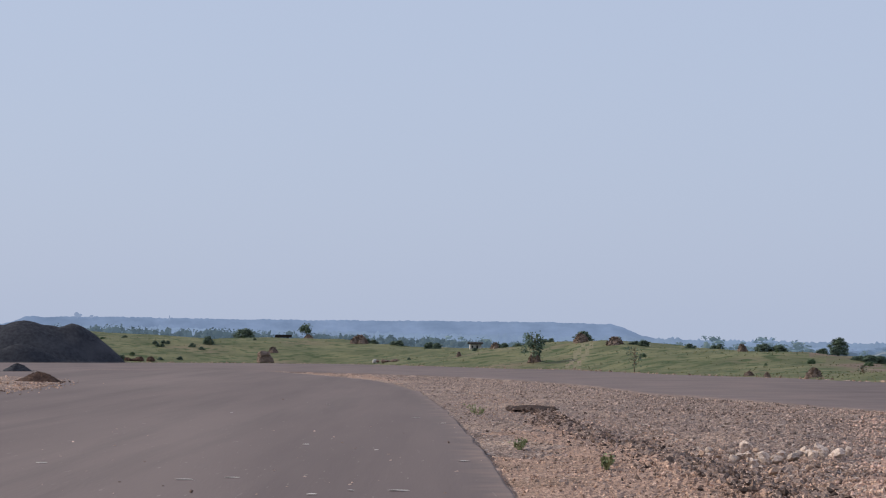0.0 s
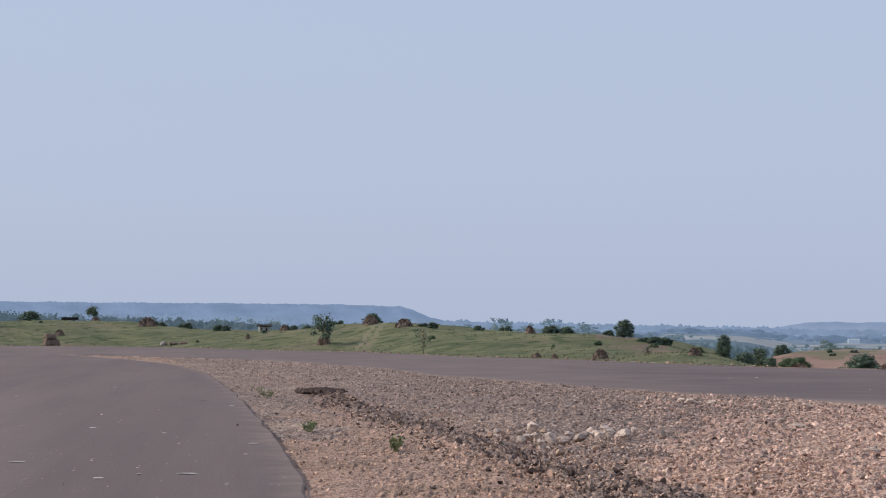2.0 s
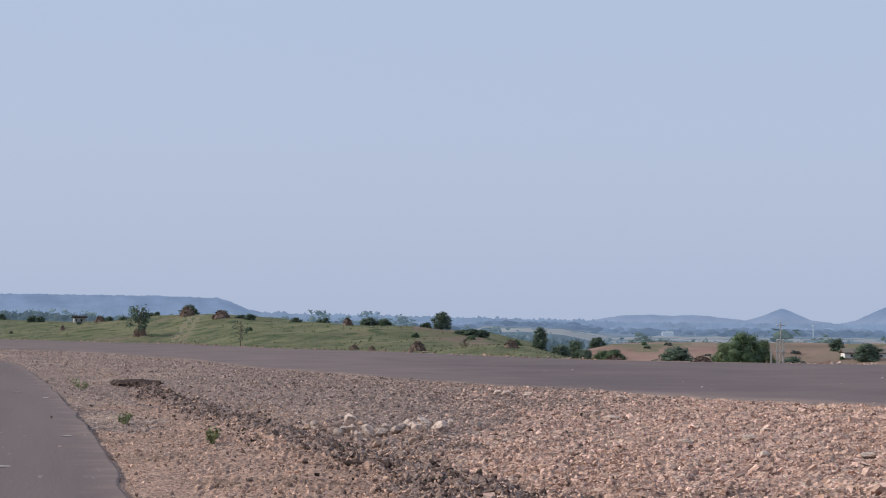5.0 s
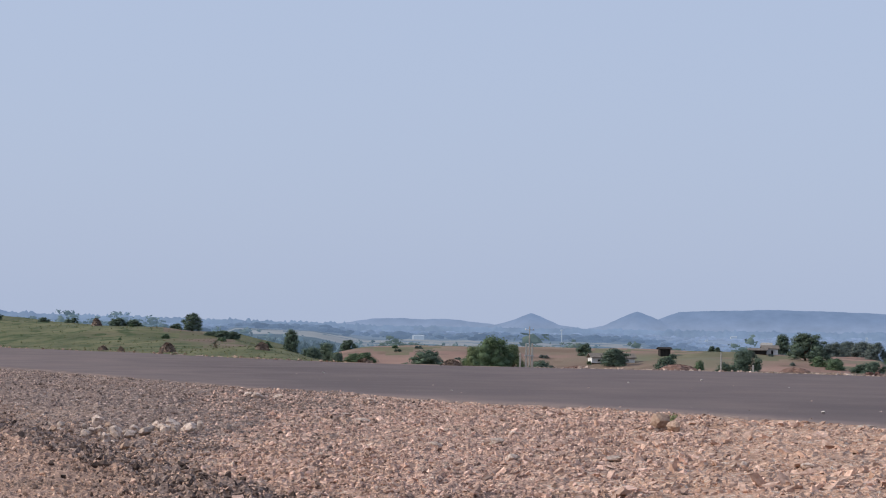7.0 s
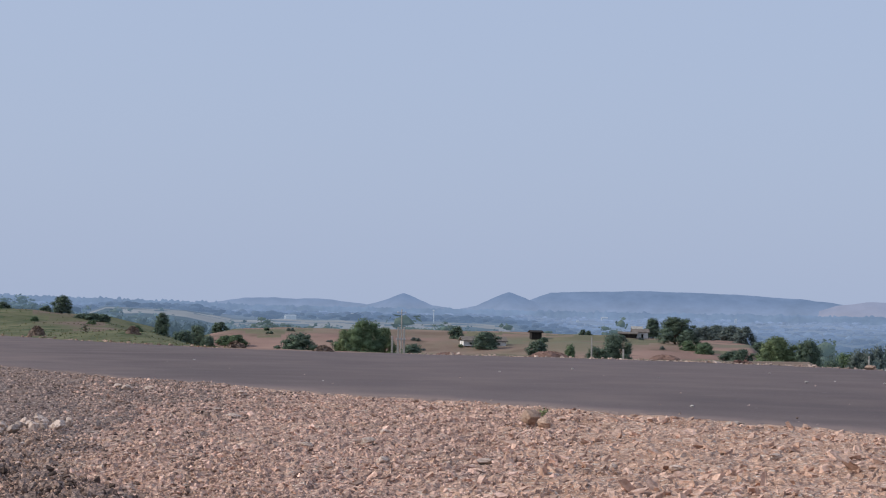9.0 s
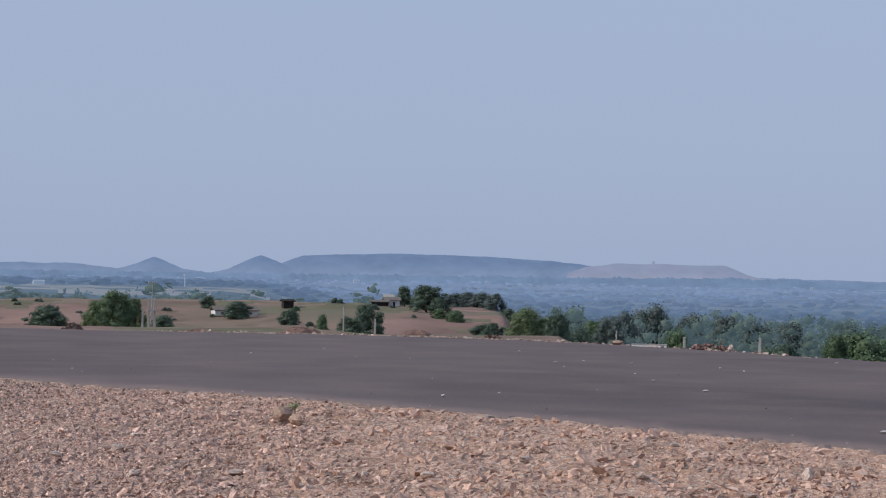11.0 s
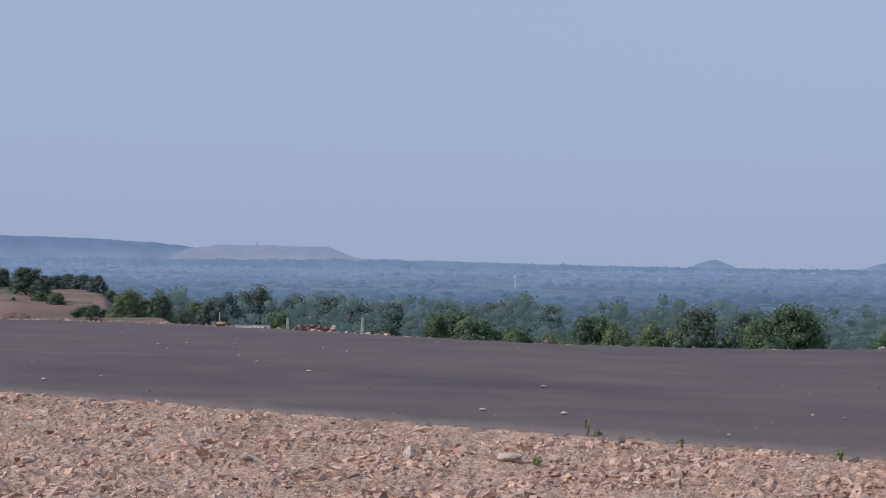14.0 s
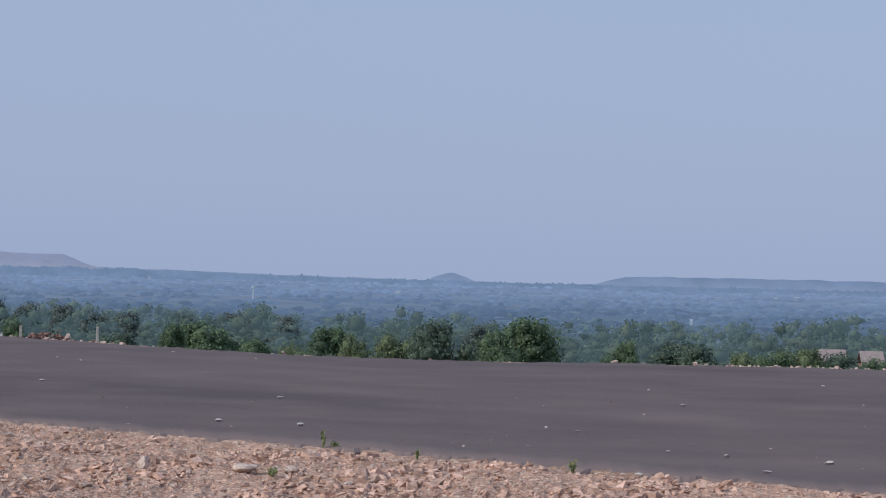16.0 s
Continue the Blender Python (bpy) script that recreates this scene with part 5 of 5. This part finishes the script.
POSTS = [
    (18.36, 280, 0.35, 3.94), (18.51, 280, 0.35, 3.95), (18.21, 284, 0.28, 3.08), (24.06, 282, 0.28, 2.96), (31.88, 146, 0.22, 2.14), (33.77, 134, 0.2, 1.42),
    (30.17, 150, 0.11, 1.54),
]
for b, d, w, h in POSTS:
    ob = thing("concrete_post", spot(b, d, -0.1), "upright grey concrete post beside the asphalt", "post", "concrete posts", turn=-radians(b))
    w = min(w, 0.3)
    part("shaft", box_bm(w, w, h + 0.1, bevel=0.02, taper=0.8), CONCRETE, ob)
    part("cap", box_bm(w * 0.9, w * 0.9, 0.06, (0, 0, h + 0.1), 0.01, 0.7), CONCRETE, ob)
POLES = [
    (18.44, 318.25, 0.24, 6.15), (23.26, 278, 0.28, 4.24),
]
for b, d, w, h in POLES:
    ob = thing("power_pole", spot(b, d, -0.1), "slim grey concrete power pole with a crossarm" if d > 290 else "slim bare grey concrete pole", "pole", "power poles", turn=-radians(b))
    part("shaft", box_bm(0.24, 0.24, h + 0.1, bevel=0.03, taper=0.55), CONCRETE, ob)
    if d < 290:
        continue
    arm = part("crossarm", box_bm(1.3, 0.1, 0.1, (0, 0.12, h - 0.45), 0.01), METAL, ob)
    for x in (-0.55, 0, 0.55):
        bm = bmesh.new()
        bmesh.ops.create_cone(bm, cap_ends=True, segments=8, radius1=0.06, radius2=0.035, depth=0.2, matrix=Matrix.Translation((x, 0.12, h - 0.26)))
        part("insulator", bm, WHITEWASH, arm)
# plank across the two tall posts
(b1, d1, _, h1), (b2, *_) = POSTS[:2]
ob = thing("crossbar", spot((b1 + b2) / 2, d1 - 0.2, h1 * 0.62), "steel bar fixed across two concrete posts", "bar", turn=-radians(b1))
part("bar", box_bm((b2 - b1) * math.pi / 180 * d1 + 0.5, 0.1, 0.14, bevel=0.01), METAL, ob)
WALL = [
    (31, 144, 2.16, 0.7),
]
b, d, w, h = WALL[0]
ob = thing("parapet", spot(b, d - 3), "low white masonry parapet along the asphalt's edge", "wall", turn=-radians(b) - 0.1)
part("wall", box_bm(w, 0.3, 0.2, (0, 0, -0.05), 0.02), WHITEWASH, ob)
part("coping", box_bm(w + 0.06, 0.36, 0.06, (0, 0, 0.15), 0.01), CONCRETE, ob)


# ---- stones on the ground ----
def stone_shape(seed, level=1, flat=0.6):
    r = np.random.default_rng(seed)
    v, f = lump(r, (0, 0, 0), (0.5, 0.5 * r.uniform(0.65, 1.0), 0.5 * flat * r.uniform(0.8, 1.2)), level, 0.3)
    for _ in range(10):      # broken faces
        n = r.normal(0, 1, 3)
        n /= np.linalg.norm(n)
        cut = 0.32 * r.uniform(0.75, 1.25)
        over = np.maximum(v @ n - cut, 0)
        v = v - over[:, None] * n
    return v, f


def shard_shape(seed, flat):
    """A broken stone with twelve faces: a block with its corners knocked about."""
    r = np.random.default_rng(seed)
    v = np.array([(x, y, z) for x in (-1, 1) for y in (-1, 1) for z in (-1, 1)], float) * (0.5, 0.32, 0.26 * flat)
    v = v * r.uniform(0.35, 1.2, (8, 3)) + r.normal(0, 0.06, (8, 3))
    q = [(0, 1, 3, 2), (4, 6, 7, 5), (0, 4, 5, 1), (2, 3, 7, 6), (0, 2, 6, 4), (1, 5, 7, 3)]
    return v, np.array([t for a, b, c, d in q for t in ((a, b, c), (a, c, d))])


def crumb_shape(seed, flat):
    """A small crushed stone with eight faces."""
    r = np.random.default_rng(seed)
    v = np.array([(1, 0, 0), (0, 1, 0), (-1, 0, 0), (0, -1, 0), (0, 0, 1), (0, 0, -1)], float) * (0.5, 0.42, 0.42 * flat)
    v = v * r.uniform(0.7, 1.25, (6, 3)) + r.normal(0, 0.09, (6, 3))
    return v, np.array([(0, 1, 4), (1, 2, 4), (2, 3, 4), (3, 0, 4), (1, 0, 5), (2, 1, 5), (3, 2, 5), (0, 3, 5)])


def scatter(name, label, material, count, place, sizes, seed, flat=0.6, sink=0.25, make=shard_shape, lift=0.0):
    """Very many loose stones as one object; place(r, n) gives bearings and distances."""
    r = np.random.default_rng(seed)
    stock = [make(seed * 31 + k, flat * 1.25) for k in range(10)]
    b, d = place(r, count)
    a = np.radians(b)
    x, y = d * np.sin(a), d * np.cos(a)
    size = np.clip(r.lognormal(math.log(sizes[0]), sizes[1], len(b)), sizes[0] * 0.35, sizes[2])
    pick = r.integers(0, 10, len(b))
    turn = r.uniform(0, 2 * math.pi, len(b))
    tilt = r.normal(0, 0.5, len(b))
    chunks = []
    for k, (v, f) in enumerate(stock):
        m = np.where(pick == k)[0]
        vx = v[None, :, 0] * np.cos(tilt[m])[:, None] + v[None, :, 2] * np.sin(tilt[m])[:, None]
        vz = -v[None, :, 0] * np.sin(tilt[m])[:, None] + v[None, :, 2] * np.cos(tilt[m])[:, None]
        c, s = np.cos(turn[m])[:, None], np.sin(turn[m])[:, None]
        px = (vx * c - v[None, :, 1] * s) * size[m][:, None] + x[m][:, None]
        py = (vx * s + v[None, :, 1] * c) * size[m][:, None] + y[m][:, None]
        pz = (vz + 0.28 * flat - sink * 0.4) * size[m][:, None] + (land(b[m], d[m]) + relief(b[m], d[m]) - 0.01 + lift)[:, None]
        p = np.stack([px, py, pz], -1).reshape(-1, 3)
        q = (f[None] + (np.arange(len(m)) * len(v))[:, None, None]).reshape(-1, 3)
        chunks.append((p, q))
    v, f = join(chunks)
    return tagged(mesh_object(name, v, f, material), label, "stones", kind="stuff")


def band(b0, b1, d0, d_end, power=1.0, clump=0.0):
    """Bearings and distances strewn over open gravel, off the asphalt."""
    def place(r, n):
        b = r.uniform(b0, b1, n * 3)
        d1 = d_end(b)
        u = r.uniform(0, 1, n * 3) ** power
        d = np.sqrt(d0 ** 2 + u * np.maximum(d1 ** 2 - d0 ** 2, 1))
        ok = ~on_asphalt(b, d) & (d < d1) & ~((b < lane_edge(b, d) + np.degrees(3.0 / d)) & (d > 58) & (r.uniform(0, 1, n * 3) < 0.5))
        if clump:
            x, y = d * np.sin(np.radians(b)), d * np.cos(np.radians(b))
            ok &= bumps(x, y, 77, [(5, 0.5), (1.8, 0.35)]) + r.normal(0, 0.3, n * 3) > clump
        k = np.where(ok)[0][:n]
        return b[k], d[k]
    return place


def near_edge(b):
    return table(b, NEAR_EDGE) - 0.6


def soft_band(place, lo, hi, fade):
    """Thins a band out towards both its ends."""
    def placed(r, n):
        b, d = place(r, int(n * 1.3))
        k = (b > lo + np.abs(r.normal(0, fade, len(b)))) & (b < hi - np.abs(r.normal(0, fade, len(b))) + (d - 50) * 0.06)
        return b[k], d[k]
    return placed


scatter("gravel", "loose broken brown stones covering the ground", STONE, 30000, soft_band(band(9, 23, 27, near_edge, 1.1), 9.5, 23, 1.0), (0.048, 0.5, 0.17), 3, 0.65, -0.1, crumb_shape)
scatter("gravel", "flat broken brown stones covering the ground", STONE, 6000, soft_band(band(10, 24, 27, near_edge, 1.1, 0.1), 10, 23.5, 1.0), (0.08, 0.5, 0.26), 24, 0.5, 0.1)
scatter("gravel", "loose broken pale brown stones covering the ground", STONE_2, 13000, soft_band(band(20, 56, 32, near_edge, 1.1), 20, 70, 1.0), (0.055, 0.5, 0.19), 23, 0.45, 0.2)
scatter("gravel", "small pale brown crumbs of stone between larger ones", STONE_2, 24000, soft_band(band(20, 56, 36, near_edge, 1.0), 20, 70, 1.0), (0.036, 0.45, 0.1), 25, 0.6, 0.1, crumb_shape)
scatter("gravel", "flat broken slabs of brown stone lying about", STONE_2, 5200, soft_band(band(17, 56, 34, near_edge, 1.0, 0.35), 18, 70, 2.0), (0.145, 0.45, 0.42), 4, 0.42, 0.0)
scatter("gravel", "grey crushed stone covering a shallow slope", GREY_STONE, 38000, soft_band(band(-4.4, 17, 45, near_edge, 0.8), -4.5, 14.5, 0.8), (0.055, 0.45, 0.16), 5, 0.75, -0.1, crumb_shape)
scatter("gravel", "small brown stones on trodden soil beside the lane", SOIL_STONE, 30000,
        soft_band(band(0, 15, 30, lambda b: np.interp(b, [0, 3, 7, 12, 14], [150, 95, 66, 52, 48])), 0, 16, 0.5), (0.034, 0.5, 0.12), 6, 0.8, -0.1, crumb_shape)


def clod_line(r, n):
    """A ragged band that widens towards the stand."""
    d = 24 + 74 * r.uniform(0, 1, n) ** 1.9
    b = clod_bearing(d)
    return b + r.normal(0, 1, n) * np.interp(d, [24, 44, 80, 98], [2.6, 1.35, 0.4, 0.22]) * np.where(r.uniform(0, 1, n) < 0.55, 0.6, 1.3), d


scatter("clods", "ragged band of dark earth clods and stones", CLOD, 10500, clod_line, (0.05, 0.55, 0.2), 8, 0.75, -0.1, crumb_shape)
# A low raised heap; its dark colour imitates the hollow's shade.
ob = thing("dug_pit", spot(2.25, 99.5, 0.02), "shallow pit with an earth face coloured dark for shade", "pit", turn=-radians(2.25))
v, f = heap_shape(17, 1.9, 3.2, 0.15, 0.5, sharp=2.2)
mesh_object("face", v, f, PIT_SHADE, ob)
r = np.random.default_rng(18)
v, f = join([lump(r, (r.uniform(-1.1, 1.1), r.uniform(-2.6, 1.8), 0.02), r.uniform(0.04, 0.1, 3), 1) for _ in range(60)])
tagged(mesh_object("loose_earth", v, f, CLOD, ob), kind="stuff")
scatter("gravel", "small stones on a patch of dirt", SOIL_STONE, 2600, lambda r, n: (-11.3 + r.normal(0, 0.75, n), 152 + r.normal(0, 11, n)), (0.1, 0.5, 0.3), 12, lift=0.08)


def rim_line(r, n):
    b = np.concatenate([r.uniform(18.5, 34.5, int(n * 0.93)), r.uniform(34, 55, n - int(n * 0.93))])
    return b, table(b, FAR_EDGE) + r.normal(0.3, 0.6, len(b))


scatter("rubble_row", "row of pale stones along the asphalt's far edge", EDGE_STONE, 900, rim_line, (0.13, 0.5, 0.36), 10, 0.7, 0.1)
scatter("rubble_row", "pale stones and dust along the asphalt's far edge", EDGE_STONE, 1200, lambda r, n: (lambda b: (b, table(b, FAR_EDGE) + np.abs(r.normal(0.5, 1.2, n))))(r.uniform(48.8, 57, n)), (0.12, 0.5, 0.4), 16, 0.7, 0.1)
scatter("rubble_row", "loose earth and stones at the foot of the bank", ROCK, 260, lambda r, n: (lambda b: (b, table(b, FAR_EDGE) + r.normal(0.8, 1.0, n)))(r.uniform(-9, 14, n)), (0.2, 0.4, 0.4), 11, 0.7, 0.1)

scatter("grit", "fine grit and crumbs of stone on the lane", GREY_STONE, 700, lambda r, n: (r.uniform(-11.5, 1.0, n), 38 + 45 * r.uniform(0, 1, n) ** 1.8), (0.04, 0.45, 0.1), 13, 0.6, -0.6)
scatter("grit", "fine grit and crumbs of stone on the asphalt", GREY_STONE, 500, lambda r, n: (lambda b: (b, table(b, NEAR_EDGE) + 1.5 + 40 * r.uniform(0, 1, n) ** 2.2))(r.uniform(12, 55, n)), (0.05, 0.45, 0.12), 14, 0.6, -0.6)

STONES = []
for k in range(6):
    v, f = stone_shape(900 + k, 2, 0.75)
    STONES.append((v, f))


def boulder(name, b, d, w, h, material, label, category, group, k):
    key = (name, k % 6, material.name)
    if key not in SHAPES:
        v, f = STONES[k % 6]
        lo, hi = v.min(0), v.max(0)
        u = (v - (lo + hi) / 2) / (hi - lo)
        me = bpy.data.meshes.new(name)
        me.from_pydata(u.tolist(), [], f.tolist())
        me.materials.append(material)
        SHAPES[key] = me
    ob = new(name, SHAPES[key])
    ob.matrix_world = Matrix.Translation(spot(b, d, h * 0.55)) @ Matrix.Rotation(-radians(b) + 0.9 * math.sin(k * 2.1 + b), 4, "Z") @ Matrix.Diagonal((w, w * 0.85, h * 1.15, 1))
    return tagged(ob, label, category, group)


BOULDERS = [
    (6.71, 62.5, 0.25, 0.15), (7.28, 60, 0.18, 0.11), (7.62, 59, 0.41, 0.3), (7.8, 54.5, 0.33, 0.21), (8.07, 55.5, 0.31, 0.25), (8.4, 55.5, 0.36, 0.17),
    (8.52, 58.5, 0.2, 0.13), (9.08, 58, 0.26, 0.21), (9.4, 59, 0.24, 0.23), (9.57, 58, 0.26, 0.2), (9.81, 59, 0.18, 0.14), (9.91, 56, 0.42, 0.19),
    (10.14, 58.5, 0.2, 0.2), (10.87, 58, 0.19, 0.21), (7.45, 56.5, 0.23, 0.15), (8.74, 56.5, 0.2, 0.12), (11.59, 81.5, 0.53, 0.19), (12.13, 83.5, 0.46, 0.16),
    (11.33, 84.5, 0.34, 0.13),
]
for b, d, w in ((6.55, 61, 0.24), (6.95, 59.5, 0.2), (8.3, 53, 0.24), (9.2, 52, 0.2), (7.9, 62.5, 0.22)):
    boulder("boulder", b, d, w, w * 0.7, ROCK, "dark reddish stone lying on the gravel", "boulder", "dark stones in the hollow", int(b * 10))
for k, (b, d, w, h) in enumerate(BOULDERS):
    boulder("boulder", b, d + (1.8 if d < 70 else 0.0), w * 0.95, h * 1.2, PALE_STONE, "pale dusty boulder lying on the gravel", "boulder", "pale boulders in the hollow", k)
r = np.random.default_rng(321)
for k in range(20):
    w = r.uniform(0.16, 0.36)
    boulder("boulder", 7.2 + 2.9 * (k + r.uniform(0, 1)) / 20, 58.8 + r.normal(0, 0.8), w, w * r.uniform(0.5, 0.8), PALE_STONE, "pale dusty boulder lying on the gravel", "boulder", "pale boulders in the hollow", k)
ROCKS = [
    (21.77, 64, 0.58, 0.4), (22.12, 63.5, 0.41, 0.3), (25.46, 47.5, 0.38, 0.15), (17.66, 52.5, 0.37, 0.18), (14.28, 65, 0.49, 0.14), (20.58, 46, 0.41, 0.13),
    (26.84, 65, 0.49, 0.12), (23.86, 47.5, 0.21, 0.13), (18.08, 56.5, 0.31, 0.12), (27.92, 51, 0.33, 0.12), (31.67, 57, 0.28, 0.12), (35, 46.5, 0.28, 0.31),
    (37.51, 47, 0.56, 0.15), (38.72, 46.5, 0.33, 0.16), (33.58, 44.5, 0.29, 0.09), (26.95, 66, 0.5, 0.11), (30.89, 46.5, 0.28, 0.11), (40.15, 45, 0.22, 0.08),
    (6.71, 62.5, 0.25, 0.15), (18.04, 45.5, 0.32, 0.13), (13.86, 66.5, 0.33, 0.13), (14.43, 78.5, 0.43, 0.17), (16.12, 50.5, 0.28, 0.1), (33.04, 132.5, 0.34, 0.4),
    (30.18, 143.5, 0.8, 0.26),
]
for k, (b, d, w, h) in enumerate(ROCKS):
    boulder("rock", b, d, w, h, ROCK if k in (0, 1, 24) else PALE_STONE, "reddish rock lying on the gravel" if k in (0, 1, 24) else "flat pale rock lying on the gravel", "rock", "rocks on the gravel", k)
CHIPS = [
    (24.96, 112), (27.73, 125.7), (28.65, 109.9), (29.35, 112.8), (30.57, 110.9), (30.65, 97.3), (31.11, 92.2), (32.43, 84.1), (32.79, 106), (35.67, 116.6),
    (33.38, 103.2), (25.82, 77.1), (38.4, 75.6), (36.9, 62.8), (38.93, 61.7), (37.74, 109.9), (49.68, 54.7), (52.22, 53.5), (48.2, 55.6), (47.5, 48.9),
    (45.13, 62.8), (45.91, 62.2), (48.57, 77.2), (47.69, 86.9), (52.03, 96.2), (53.03, 80.7), (38.89, 61.6), (50.69, 50.5), (38.36, 75.5), (36.84, 62.8),
    (-5.33, 88.9), (0.01, 77.9), (-2.89, 101.9), (-5.29, 45.5), (-6.49, 44.9), (-1.67, 57.7), (-3.45, 60.8), (0.55, 52.4), (-0.67, 83.7), (-1.09, 41.6),
    (-2.3, 41.6), (-3.3, 40.5), (-10.03, 51.3), (20.95, 115.9), (22.79, 124.5), (16.49, 95.9), (13.24, 127.9),
]
for k, (b, d) in enumerate(CHIPS):
    if b < 1.0:
        ob = boulder("plaster_flake", b, d, 0.3, 0.02, CHIP, "long thin pale flake lying on the asphalt", "flake", "pale flakes on the lane", k)
        ob.matrix_world = Matrix.Translation(spot(b, d, 0.055)) @ Matrix.Rotation(-radians(b) + 0.15 * math.sin(k * 1.9), 4, "Z") @ Matrix.Diagonal((0.13 + 0.07 * (k % 5), 0.16, 0.02, 1))
        continue
    boulder("stone_chip", b, d, 0.1 + 0.16 * ((k * 7) % 5) / 5, 0.035 + 0.02 * (k % 3), CHIP, "small white stone chip on the asphalt", "stone chip", "stone chips on the asphalt", k).location.z += 0.05
DARK_CHIPS = [
    (28.43, 70.5), (33.94, 73.4), (46.75, 77.9), (0.16, 61.9), (-4.03, 109.8), (23.26, 70), (-6.31, 40.8),
]
for k, (b, d) in enumerate(DARK_CHIPS):
    boulder("loose_stone", b, d, 0.075, 0.055, CLOD, "small dark stone on the asphalt", "stone", "dark stones on the asphalt", k).location.z += 0.05


# ---- weeds ----
PLANTS = [
    (0.9, 94.5, 1.1, 0.42), (1.94, 62, 0.62, 0.34), (4.14, 50.5, 0.55, 0.36), (22, 70.5, 0.56, 0.23), (38.25, 46.5, 0.33, 0.17), (45.82, 49.5, 0.25, 0.48),
    (39.5, 54.5, 0.14, 0.46), (41.88, 52, 0.13, 0.3), (38.22, 46, 0.28, 0.15), (39.78, 54.5, 0.19, 0.17),
]
for k, (b, d, w, h) in enumerate(PLANTS):
    r = np.random.default_rng(k + 500)
    ob = thing("weed", spot(b, d), "small green weed growing in the gravel", "weed", "weeds in the gravel")
    tips = []
    stems = []
    for _ in range(9):
        a, l = r.uniform(0, 6.3), r.uniform(0.55, 1.0)
        tip = (w / 2 * math.cos(a) * r.uniform(0.2, 1), w / 2 * math.sin(a) * r.uniform(0.2, 1), h * l)
        stems.append(limb(r, (0, 0, -0.02), tip, 0.012, 0.004, 4))
        tips.append(tip)
    v, f = join(stems)
    mesh_object("stems", v, f, WEED, ob)
    tips = np.array(tips)
    n = 150 if k < 3 else 70
    c = tips[r.integers(0, 9, n)] * r.uniform(0.3, 1.0, (n, 1))
    v, f = leaves(r, c + r.normal(0, 0.06 * w, (n, 3)), np.tile([0, 0, 1.0], (n, 1)), 0.04)
    v[:, 2] = np.maximum(v[:, 2], 0.0)
    mesh_object("leaves", v, f, WEED, ob)
